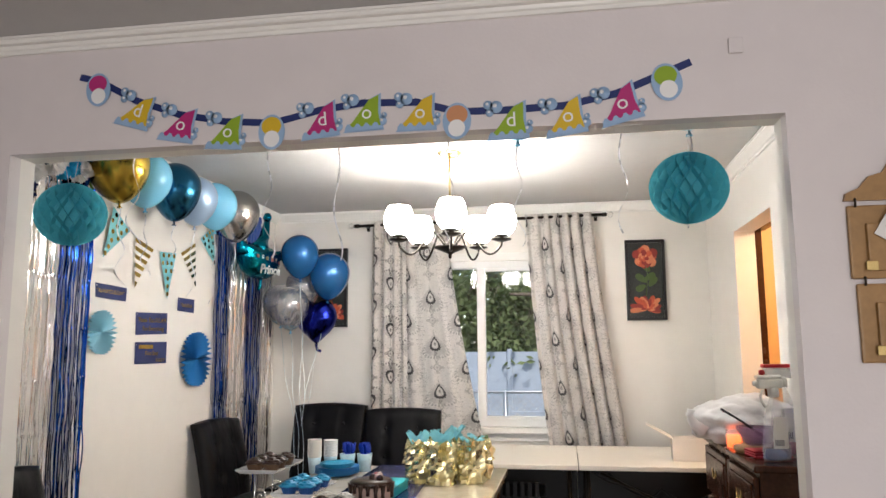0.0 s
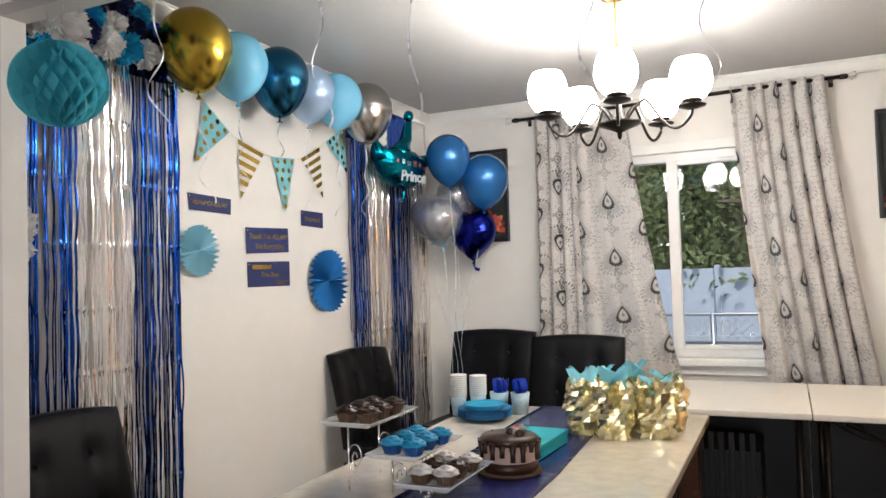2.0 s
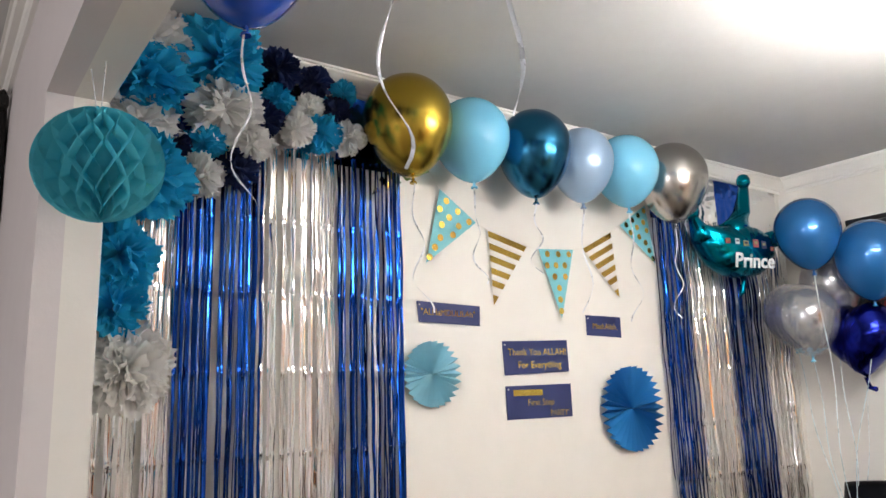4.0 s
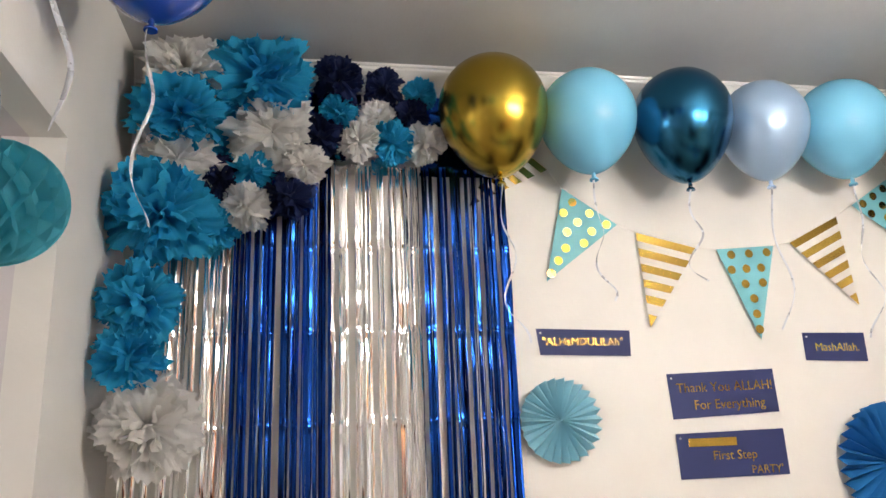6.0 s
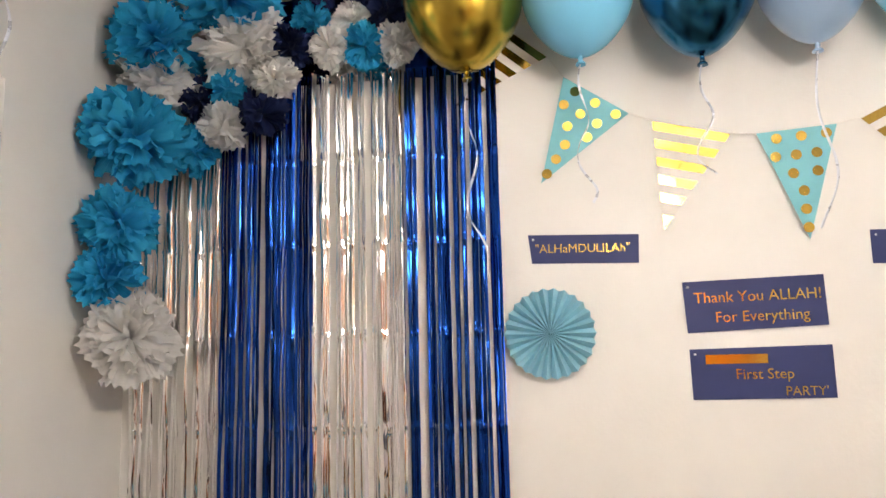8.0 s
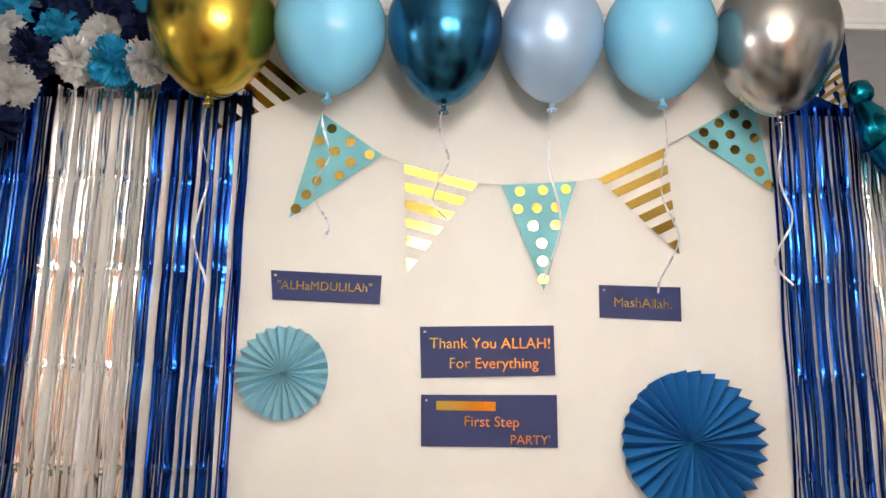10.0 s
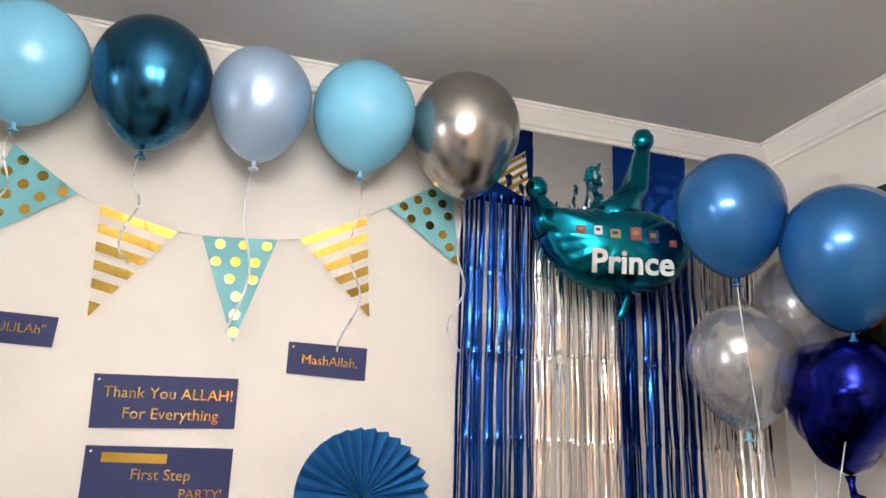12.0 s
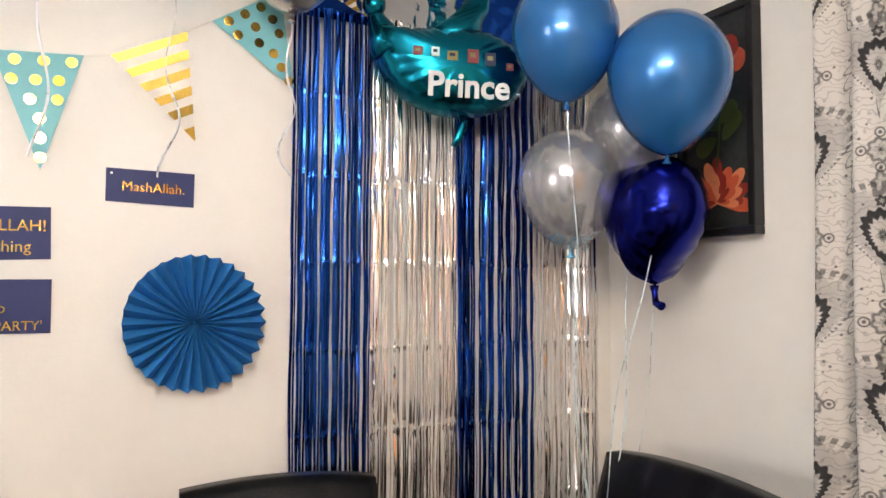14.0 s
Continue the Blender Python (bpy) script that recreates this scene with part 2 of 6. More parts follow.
# kitchen behind the doorway
# The orange is the glow of the kitchen lamp, put into the wall colour.
KW = mat("kitchen_wall_lamplit", (0.78, 0.50, 0.24), 0.5, 0, 1.5, 0.05)
w = box((EX + 0.12, 3.2, 0), (3.4, 3.3, CZ))
add_box(w, (EX + 0.12, NY - 0.1, 0), (3.4, NY, CZ))
add_box(w, (3.4, 3.2, 0), (3.5, NY, CZ))
structure("wall_kitchen", w, KW, "kitchen wall with warm lamplight put into its orange colour", "wall")
lamp = new("kitchen_light", bpy.data.lights.new("kitchen_light", "POINT"))
lamp.data.energy, lamp.data.color, lamp.data.shadow_soft_size = KITCHEN, (1.0, 0.68, 0.36), 0.12
lamp.location = (2.6, 4.3, 2.25)

# ---- window and what lies outside ----
GLASS = mat("window_glass", (1, 1, 1), 0.0, 0, trans=1.0, ior=1.45)
VINYL = mat("white_vinyl", (0.80, 0.80, 0.79), 0.35, 0, 6, 0.02)
win = empty("window_1", pose(0, NY, 0), "white vinyl sliding window with two panes", "window", kind="structure")


def bar(name, lo, hi, parent, material=VINYL, bevel=0.004):
    return part(name, box(lo, hi, bevel), material, parent)


YA, YB = 0.02, 0.10
bar("window_frame", (WINX0, YA, WINZ0), (WINX1, YB, WINZ0 + 0.05), win)
bar("window_frame", (WINX0, YA, WINZ1 - 0.05), (WINX1, YB, WINZ1), win)
bar("window_frame", (WINX0, YA, WINZ0 + 0.05), (WINX0 + 0.05, YB, WINZ1 - 0.05), win)
bar("window_frame", (WINX1 - 0.05, YA, WINZ0 + 0.05), (WINX1, YB, WINZ1 - 0.05), win)
bar("sash_stile", (0.118, YA - 0.01, WINZ0 + 0.05), (0.18, YB - 0.03, WINZ1 - 0.05), win)
bar("sash_rail", (0.18, YA, WINZ0 + 0.05), (WINX1 - 0.05, YB - 0.04, WINZ0 + 0.075), win)
bar("sash_rail", (0.18, YA, WINZ1 - 0.075), (WINX1 - 0.05, YB - 0.04, WINZ1 - 0.05), win)
for x0, x1, y in ((WINX0 + 0.05, 0.118, 0.075), (0.18, WINX1 - 0.05, 0.045)):
    g = part("pane", box((x0 - 0.004, y, WINZ0 + 0.05), (x1 + 0.004, y + 0.005, WINZ1 - 0.05)), GLASS, win, "clear window glass")
    g.visible_shadow = False
bar("window_sill", (WINX0 - 0.06, -0.05, WINZ0 - 0.045), (WINX1 + 0.06, 0.02, WINZ0), win, TRIM, 0.006)
bar("apron", (WINX0 - 0.04, -0.016, WINZ0 - 0.10), (WINX1 + 0.04, -0.001, WINZ0 - 0.046), win, TRIM)
bar("casing", (WINX0 - 0.06, -0.016, WINZ0), (WINX0, -0.001, WINZ1 + 0.06), win, TRIM)
bar("casing", (WINX1, -0.016, WINZ0), (WINX1 + 0.06, -0.001, WINZ1 + 0.06), win, TRIM)
bar("casing", (WINX0, -0.016, WINZ1), (WINX1, -0.001, WINZ1 + 0.06), win, TRIM)

LAWN = mat("yard_ground", (0.12, 0.115, 0.09), 0.9, 0, 2, 0.4, 0.3, 10)
bm = bmesh.new()
bmesh.ops.create_grid(bm, x_segments=2, y_segments=2, size=300)
bmesh.ops.translate(bm, verts=bm.verts, vec=(0, 120, -0.6))
structure("ground", bm, LAWN, "dry yard ground outside the window", "ground")
ROAD = mat("pale_road", (0.15, 0.16, 0.175), 0.85, 0, 1.5, 0.15)
structure("road", box((-40, 13, -0.598), (40, 24, -0.56)), ROAD, "pale sunlit concrete street", "road")
LEAF = mat("leaf", (0.15, 0.19, 0.07), 0.6, 0, noise_scale=3, amount=0.5, thin=0.4)
BARK = mat("bark", (0.10, 0.075, 0.05), 0.9, 0, 6, 0.3)


def tree(x, y, h, spread, seed):
    rng = random.Random(seed)
    low = 0.33 if y < 18 else 0.22
    t = empty("tree", pose(x, y, -0.6), "leafy green tree outside the window", "tree", "street trees")
    bm = tube([(0, 0, 0), (0.05, 0.03, h * 0.25), (-0.06, 0.05, h * 0.5)], 0.2, 8, [0.22, 0.17, 0.12])
    for k in range(7):
        a = rng.uniform(0, 6.28)
        l = spread * rng.uniform(0.5, 0.9)
        add_tube(bm, [(-0.03, 0.04, h * rng.uniform(0.28, 0.5)), (l * 0.5 * math.cos(a), l * 0.5 * math.sin(a), h * 0.6), (l * math.cos(a), l * math.sin(a), h * rng.uniform(0.55, 0.85))], 0.06, 6, [0.09, 0.06, 0.02])
    part("trunk", bm, BARK, t)
    verts, faces = [], []
    clumps = [(rng.gauss(0, spread * 0.5), rng.gauss(0, spread * 0.4), h * rng.uniform(low, 1.0), rng.uniform(0.35, 0.8) * (1 if y < 18 else 1.5)) for _ in range(46 if y < 18 else 70)]
    for cx, cy, cz, cr in clumps:
        for _ in range(150 if y < 18 else 80):
            d = Vector((rng.gauss(0, 1), rng.gauss(0, 1), rng.gauss(0, 0.8))).normalized() * cr * rng.uniform(0.5, 1.05)
            p = Vector((cx, cy, cz)) + d
            u = Vector((rng.gauss(0, 1), rng.gauss(0, 1), rng.gauss(0, 1))).normalized()
            v = u.orthogonal().normalized()
            s = rng.uniform(0.035, 0.075) * (1 if y < 18 else 2.2)
            i = len(verts)
            verts += [p - u * s, p + v * s * 0.55, p + u * s, p - v * s * 0.55]
            faces.append((i, i + 1, i + 2, i + 3))
    me = bpy.data.meshes.new("crown")
    me.from_pydata([tuple(v) for v in verts], [], faces)
    me.materials.append(LEAF)
    c = new("crown", me)
    c.parent = t


for args in ((-1.2, 12.5, 5.2, 1.9, 1), (1.0, 11.5, 4.6, 1.7, 2), (-3.8, 14.5, 6.0, 2.2, 3), (-0.6, 27, 8, 3.2, 4), (3.8, 25.5, 7, 3, 5), (-5.5, 26, 7.5, 3.2, 6), (-11, 27, 8, 3.4, 7), (-2.4, 11.2, 5.4, 1.8, 8), (0.1, 13.4, 5.6, 2.0, 9), (-3.4, 20, 6.5, 2.6, 10), (1.6, 22, 6.5, 2.6, 11)):
    tree(*args)
# chain link fence and low wall
WIRE = mat("galvanised_wire", (0.35, 0.36, 0.37), 0.4, 0.8)
fc = empty("chain_link_fence", pose(0, 9.6, -0.6), "galvanised chain link fence in the yard", "fence")
for x in range(-5, 5):
    part("post", tube([(x * 1.1, 0, 0), (x * 1.1, 0, 1.45)], 0.022, 8), WIRE, fc)
part("rail", tube([(-5.5, 0, 1.43), (4.4, 0, 1.43)], 0.018, 8), WIRE, fc)
bm = bmesh.new()
for k in range(-55, 44):
    for s in (1, -1):
        x0, x1 = k * 0.1, k * 0.1 + s * 1.4
        p = [Vector((x0, 0.01 * s, 0.02)), Vector((x1, 0.01 * s, 1.42))]
        d = Vector((0.006, 0, 0))
        bm.faces.new([bm.verts.new(q) for q in (p[0] - d, p[0] + d, p[1] + d, p[1] - d)])
tagged(part("mesh", bm, WIRE, fc), kind="stuff")
PANEL = mat("pale_blue_panel", (0.33, 0.375, 0.43), 0.7, 0, 2, 0.12)
pf = empty("panel_fence", pose(0, 10.5, -0.6), "pale blue-grey panel fence across the yard", "fence")
for k in range(-7, 7):
    part("panel", box((k * 1.2 + 0.01, 0, 0.02), (k * 1.2 + 1.19, 0.03, 1.93), 0.006), PANEL, pf)
    part("post", box((k * 1.2 - 0.035, -0.02, 0), (k * 1.2 + 0.035, 0.05, 1.97), 0.006), PANEL, pf)
part("rail", box((-8.4, -0.045, 1.05), (8.4, -0.005, 1.12), 0.006), PANEL, pf)
SHRUB = mat("shrub_leaf", (0.05, 0.07, 0.05), 0.7, 0, 3, 0.5)
for k, (sx, sy, sr) in enumerate(((-0.55, 9.9, 0.45), (0.35, 10.1, 0.38), (-1.7, 10.0, 0.5))):
    rng = random.Random(900 + k)
    verts, faces = [], []
    for _ in range(420):
        d = Vector((rng.gauss(0, 1), rng.gauss(0, 0.6), rng.gauss(0, 1))).normalized() * sr * rng.uniform(0.2, 1) ** 0.6
        p = Vector((0, 0, sr * 0.9)) + d
        u = Vector((rng.gauss(0, 1), rng.gauss(0, 1), rng.gauss(0, 1))).normalized() * rng.uniform(0.03, 0.06)
        v = u.orthogonal() * 0.5
        i = len(verts)
        verts += [tuple(p - u), tuple(p + v), tuple(p + u), tuple(p - v)]
        faces.append((i, i + 1, i + 2, i + 3))
    sb0 = empty("shrub", pose(sx, sy, -0.6), "straggly dark shrub by the fence", "shrub", "yard shrubs")
    me = bpy.data.meshes.new("foliage")
    me.from_pydata(verts, [], faces)
    me.materials.append(SHRUB)
    tagged(shared("foliage", me, sb0), kind="stuff")
    part("stem", tube([(0, 0, 0), (0.02, 0, sr * 0.5), (-0.02, 0.02, sr)], 0.015, 6), BARK, sb0)

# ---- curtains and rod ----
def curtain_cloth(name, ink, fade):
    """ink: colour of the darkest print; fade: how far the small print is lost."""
    m = bpy.data.materials.new(name)
    m.use_nodes = True
    nt = m.node_tree
    N, L = nt.nodes, nt.links
    b = N["Principled BSDF"]
    b.inputs["Roughness"].default_value = 0.85
    b.inputs["Sheen Weight"].default_value = 0.2
    uv = N.new("ShaderNodeUVMap")

    def math_node(op, a, c=None):
        n = N.new("ShaderNodeMath")
        n.operation = op
        for i, v in enumerate((a, c)):
            if v is None:
                continue
            if isinstance(v, (int, float)):
                n.inputs[i].default_value = v
            else:
                L.new(v, n.inputs[i])
        return n.outputs[0]

    sep = N.new("ShaderNodeSeparateXYZ")
    L.new(uv.outputs[0], sep.inputs[0])
    U, V = sep.outputs[0], sep.outputs[1]

    CW, CH = 0.20, 0.35

    def cell(oy, ox=0.0):
        """Offsets from the middle of a half-drop repeat."""
        cu = math_node("DIVIDE", math_node("ADD", U, ox), CW)
        x = math_node("MULTIPLY", math_node("SUBTRACT", math_node("FRACT", cu), 0.5), CW)
        v2 = math_node("ADD", V, math_node("MULTIPLY", math_node("MODULO", math_node("FLOOR", cu), 2.0), CH * 0.5))
        y = math_node("MULTIPLY", math_node("SUBTRACT", math_node("FRACT", math_node("DIVIDE", math_node("ADD", v2, oy), CH)), 0.5), CH)
        return x, y

    def length(x, y):
        return math_node("SQRT", math_node("ADD", math_node("MULTIPLY", x, x), math_node("MULTIPLY", y, y)))

    def teardrop(x, y, size):
        """Round above, pointed below; 1 on its outline."""
        wid = math_node("MAXIMUM", math_node("ADD", 0.74, math_node("MULTIPLY", y, 0.42 / size)), 0.10)
        return math_node("DIVIDE", length(math_node("DIVIDE", x, wid), math_node("MULTIPLY", y, 0.80)), size)

    def wavy(d, ang, count, amount):
        return math_node("ADD", d, math_node("MULTIPLY", math_node("SINE", math_node("MULTIPLY", ang, count)), amount))

    def ramp(value, stops):
        n = N.new("ShaderNodeValToRGB")
        n.color_ramp.interpolation = "LINEAR"
        while len(n.color_ramp.elements) < len(stops):
            n.color_ramp.elements.new(0.5)
        for e, (p, c) in zip(n.color_ramp.elements, stops):
            e.position, e.color = p, (c, c, c, 1)
        L.new(value, n.inputs[0])
        return n.outputs[0]

    def mult(a, c):
        n = N.new("ShaderNodeMix")
        n.data_type, n.blend_type = "RGBA", "MULTIPLY"
        n.inputs["Factor"].default_value = 1
        L.new(a, n.inputs[6])
        L.new(c, n.inputs[7])
        return n.outputs[2]

    x, y = cell(0.0)
    ang = math_node("ARCTAN2", x, y)
    d = teardrop(x, y, 0.044)
    core = wavy(d, ang, 18.0, 0.06)
    drop = ramp(math_node("MULTIPLY", core, 0.5), [(0.0, 0.9), (0.05, 0.15), (0.09, 0.25), (0.13, 0.9), (0.30, 0.85), (0.335, 0.10), (0.37, 0.05), (0.48, 0.04), (0.51, 0.80), (0.56, 0.72), (0.80, 0.80), (0.84, 1.0)])
    dash = math_node("MULTIPLY", math_node("GREATER_THAN", math_node("SINE", math_node("MULTIPLY", ang, 34.0)), -0.1), 0.62)
    band = ramp(math_node("MULTIPLY", d, 0.4), [(0.66, 0.0), (0.68, 0.55), (0.70, 0.15), (0.73, 1.0), (0.79, 1.0), (0.82, 0.0)])
    halo = math_node("SUBTRACT", 1.0, math_node("MULTIPLY", band, dash))
    x2, y2 = cell(0.175)
    a2 = math_node("ARCTAN2", x2, y2)
    rosette = ramp(math_node("DIVIDE", wavy(length(x2, y2), a2, 8.0, 0.0022), 0.05), [(0.0, 0.1), (0.09, 0.2), (0.12, 0.95), (0.18, 0.40), (0.22, 0.9), (0.36, 0.8), (0.42, 0.25), (0.50, 0.45), (0.54, 1.0)])
    ax, ay = math_node("ABSOLUTE", x2), math_node("ABSOLUTE", y2)
    sat = length(math_node("SUBTRACT", math_node("MAXIMUM", ax, ay), 0.036), math_node("MINIMUM", ax, ay))
    satellite = ramp(math_node("DIVIDE", sat, 0.02), [(0.0, 0.15), (0.15, 0.3), (0.22, 0.95), (0.35, 0.9), (0.42, 0.28), (0.52, 0.35), (0.58, 1.0)])
    x3, y3 = cell(0.240)
    a3 = math_node("ARCTAN2", x3, y3)
    tulip = ramp(math_node("DIVIDE", wavy(teardrop(x3, math_node("MULTIPLY", y3, -1.0), 0.024), a3, 5.0, 0.16), 2.0), [(0.0, 0.85), (0.22, 0.75), (0.30, 0.35), (0.46, 0.40), (0.52, 1.0)])
    x4, y4 = cell(0.280)
    bud = ramp(math_node("DIVIDE", wavy(length(x4, y4), math_node("ARCTAN2", x4, y4), 6.0, 0.002), 0.02), [(0.0, 0.9), (0.14, 0.9), (0.22, 0.12), (0.52, 0.15), (0.60, 1.0)])
    # leafy sprays between the columns
    x5, y5 = cell(0.06, CW * 0.5)
    bend = math_node("ADD", x5, math_node("MULTIPLY", math_node("SINE", math_node("MULTIPLY", y5, 38.0)), 0.012))
    leaf = math_node("ABSOLUTE", math_node("SINE", math_node("ADD", math_node("MULTIPLY", y5, 95.0), math_node("MULTIPLY", math_node("ABSOLUTE", bend), 110.0))))
    spray = math_node("DIVIDE", math_node("ABSOLUTE", math_node("SUBTRACT", math_node("ABSOLUTE", bend), math_node("MULTIPLY", leaf, 0.020))), 0.02)
    spray = ramp(spray, [(0.0, 0.35), (0.07, 0.45), (0.13, 0.95), (0.20, 1.0)])
    # faint curls in the ground
    wave = N.new("ShaderNodeTexWave")
    wave.wave_type = "RINGS"
    wave.inputs["Scale"].default_value, wave.inputs["Distortion"].default_value = 20, 14
    wave.inputs["Detail"].default_value, wave.inputs["Detail Scale"].default_value = 2.0, 1.4
    L.new(uv.outputs[0], wave.inputs["Vector"])
    scroll = ramp(wave.outputs["Fac"], [(0.0, 0.72), (0.08, 0.88), (0.2, 1.0)])
    vor = N.new("ShaderNodeTexVoronoi")
    vor.inputs["Scale"].default_value = 46
    L.new(uv.outputs[0], vor.inputs["Vector"])
    dots = ramp(vor.outputs["Distance"], [(0.0, 0.25), (0.12, 0.4), (0.17, 1.0)])
    small = mult(mult(halo, mult(rosette, satellite)), mult(mult(tulip, bud), mult(mult(spray, scroll), dots)))
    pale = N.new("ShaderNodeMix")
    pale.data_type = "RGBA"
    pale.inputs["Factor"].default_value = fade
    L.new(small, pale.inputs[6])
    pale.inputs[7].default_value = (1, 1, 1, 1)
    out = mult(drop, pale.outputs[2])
    tint = N.new("ShaderNodeMix")
    tint.data_type = "RGBA"
    L.new(out, tint.inputs["Factor"])
    tint.inputs[6].default_value = (*ink, 1)
    tint.inputs[7].default_value = (0.88, 0.85, 0.82, 1)
    L.new(tint.outputs[2], b.inputs["Base Color"])
    # thin cloth lets some light through
    tr = N.new("ShaderNodeBsdfTranslucent")
    L.new(tint.outputs[2], tr.inputs[0])
    ms = N.new("ShaderNodeMixShader")
    ms.inputs[0].default_value = 0.5
    L.new(b.outputs[0], ms.inputs[1])
    L.new(tr.outputs[0], ms.inputs[2])
    L.new(ms.outputs[0], N["Material Output"].inputs[0])
    return m


CLOTH = curtain_cloth("paisley_cloth", (0.018, 0.018, 0.024), 0.0)
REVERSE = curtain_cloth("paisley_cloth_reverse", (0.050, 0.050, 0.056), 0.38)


def curtain(top, bottom, z0, z1, folds, seed, label, gather=0.0, cloth=CLOTH, y0=5.545, relief=1.0):
    """top, bottom: x ranges; a pleated panel that drifts sideways as it falls."""
    rng = random.Random(seed)
    ph = [rng.uniform(0, 6.28) for _ in range(6)]
    nu, nv = folds * 14, 40
    bm = bmesh.new()
    uvl = bm.loops.layers.uv.new("UVMap")
    grid, coord = [], {}
    for j in range(nv + 1):
        s = j / nv
        z = z1 + (z0 - z1) * s
        e = s ** 1.35
        a, b = top[0] + (bottom[0] - top[0]) * e, top[1] + (bottom[1] - top[1]) * e
        row = []
        for i in range(nu + 1):
            q = i / nu
            w = 2 * math.pi * folds * (q + 0.03 * math.sin(5 * q + ph[0]) + 0.012 * s * math.sin(7 * q + ph[1] + 2 * s))
            depth = (0.024 + 0.022 * s) * (0.75 + 0.4 * math.sin(3.1 * q + ph[2])) * (1 + gather * math.exp(-(q / 0.3) ** 2) - 0.55 * gather * q) * relief
            y = depth * math.sin(w) + 0.35 * depth * math.sin(2 * w + ph[3]) + 0.01 * s * math.sin(9 * s + 6 * q + ph[4])
            x = a + (b - a) * q + 0.25 * depth * math.cos(w)
            v = bm.verts.new((x, y0 + y, z))
            coord[v] = (i, s * (z1 - z0))
            row.append(v)
        grid.append(row)
    along = [0.0]
    for a, b in zip(grid[nv // 3], grid[nv // 3][1:]):
        along.append(along[-1] + (b.co - a.co).length)
    for j in range(nv):
        for i in range(nu):
            f = bm.faces.new((grid[j][i], grid[j + 1][i], grid[j + 1][i + 1], grid[j][i + 1]))
            f.smooth = True
            for lp in f.loops:
                k, v = coord[lp.vert]
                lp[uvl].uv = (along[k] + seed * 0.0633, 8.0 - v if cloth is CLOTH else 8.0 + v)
    c = tagged(part("curtain", bm, cloth), label, "curtain", "window curtains")
    so = c.modifiers.new("thickness", "SOLIDIFY")
    so.thickness = 0.0015
    return c


curtain((-0.675, -0.41), (-0.695, -0.39), 0.46, 2.340, 4, 3, "white and grey paisley curtain gathered in tight folds", 0.25)
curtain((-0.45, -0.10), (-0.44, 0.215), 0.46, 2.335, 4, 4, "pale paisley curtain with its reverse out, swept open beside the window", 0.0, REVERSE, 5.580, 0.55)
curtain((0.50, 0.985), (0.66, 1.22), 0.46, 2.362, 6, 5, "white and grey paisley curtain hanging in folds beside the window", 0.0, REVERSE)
rod = empty("curtain_rod", pose(0, 0, 0), "dark metal curtain rod with glass finials", "curtain rod")
part("rod", tube([(-0.78, 5.55, 2.318), (1.06, 5.55, 2.342)], 0.011, 12), BLACK_METAL, rod)
CRYSTAL = mat("clear_acrylic", (0.95, 0.95, 0.95), 0.03, 0, trans=1.0)
for x, z, s in ((-0.78, 2.318, -1), (1.06, 2.342, 1)):
    part("collar", lathe([(0.015, 0), (0.015, 0.03), (0.008, 0.04)], 14, Matrix.Translation((x, 5.55, z)) @ pose(0, 0, 0, 0, 90 * s, 0)), BLACK_METAL, rod)
    part("finial", lathe([(0.0, 0.035), (0.018, 0.045), (0.024, 0.06), (0.018, 0.076), (0, 0.084)], 14, Matrix.Translation((x, 5.55, z)) @ pose(0, 0, 0, 0, 90 * s, 0)), CRYSTAL, rod, "clear finial")
for x, z in ((-0.73, 2.319), (0.2, 2.331), (1.02, 2.341)):
    bm = box((x - 0.006, 5.55, z - 0.006), (x + 0.006, NY - 0.001, z + 0.006), 0.002)
    add_box(bm, (x - 0.012, NY - 0.006, z - 0.03), (x + 0.012, NY - 0.001, z + 0.03), 0.002)
    part("bracket", bm, BLACK_METAL, rod)

# ---- chandelier ----
OPAL = mat("opal_glass_lit", (1.0, 0.945, 0.88), 0.3, emit=GLOBE)
CHX, CHY = 0.166, 4.025
ch = empty("chandelier", pose(CHX, CHY, CZ - 0.001), "dark bronze five-arm chandelier with lit white glass shades", "chandelier")
part("canopy", lathe([(0, -0.03), (0.02, -0.03), (0.05, -0.022), (0.066, -0.008), (0.07, -0.001), (0, -0.001)], 32), BRASS, ch, "brass ceiling canopy")
part("stem", tube([(0, 0, -0.03), (0, 0, -0.44)], 0.006, 10), BRASS, ch)
LIFT = 0.043          # how far the body hangs above the first drop length
part("hub", lathe([(r, z + LIFT) for r, z in ((0, -0.640), (0.008, -0.63), (0.010, -0.61), (0.03, -0.60), (0.085, -0.578), (0.09, -0.57), (0.03, -0.560), (0.012, -0.545), (0.012, -0.49), (0.018, -0.48), (0.008, -0.46), (0, -0.46))], 28), BLACK_METAL, ch)
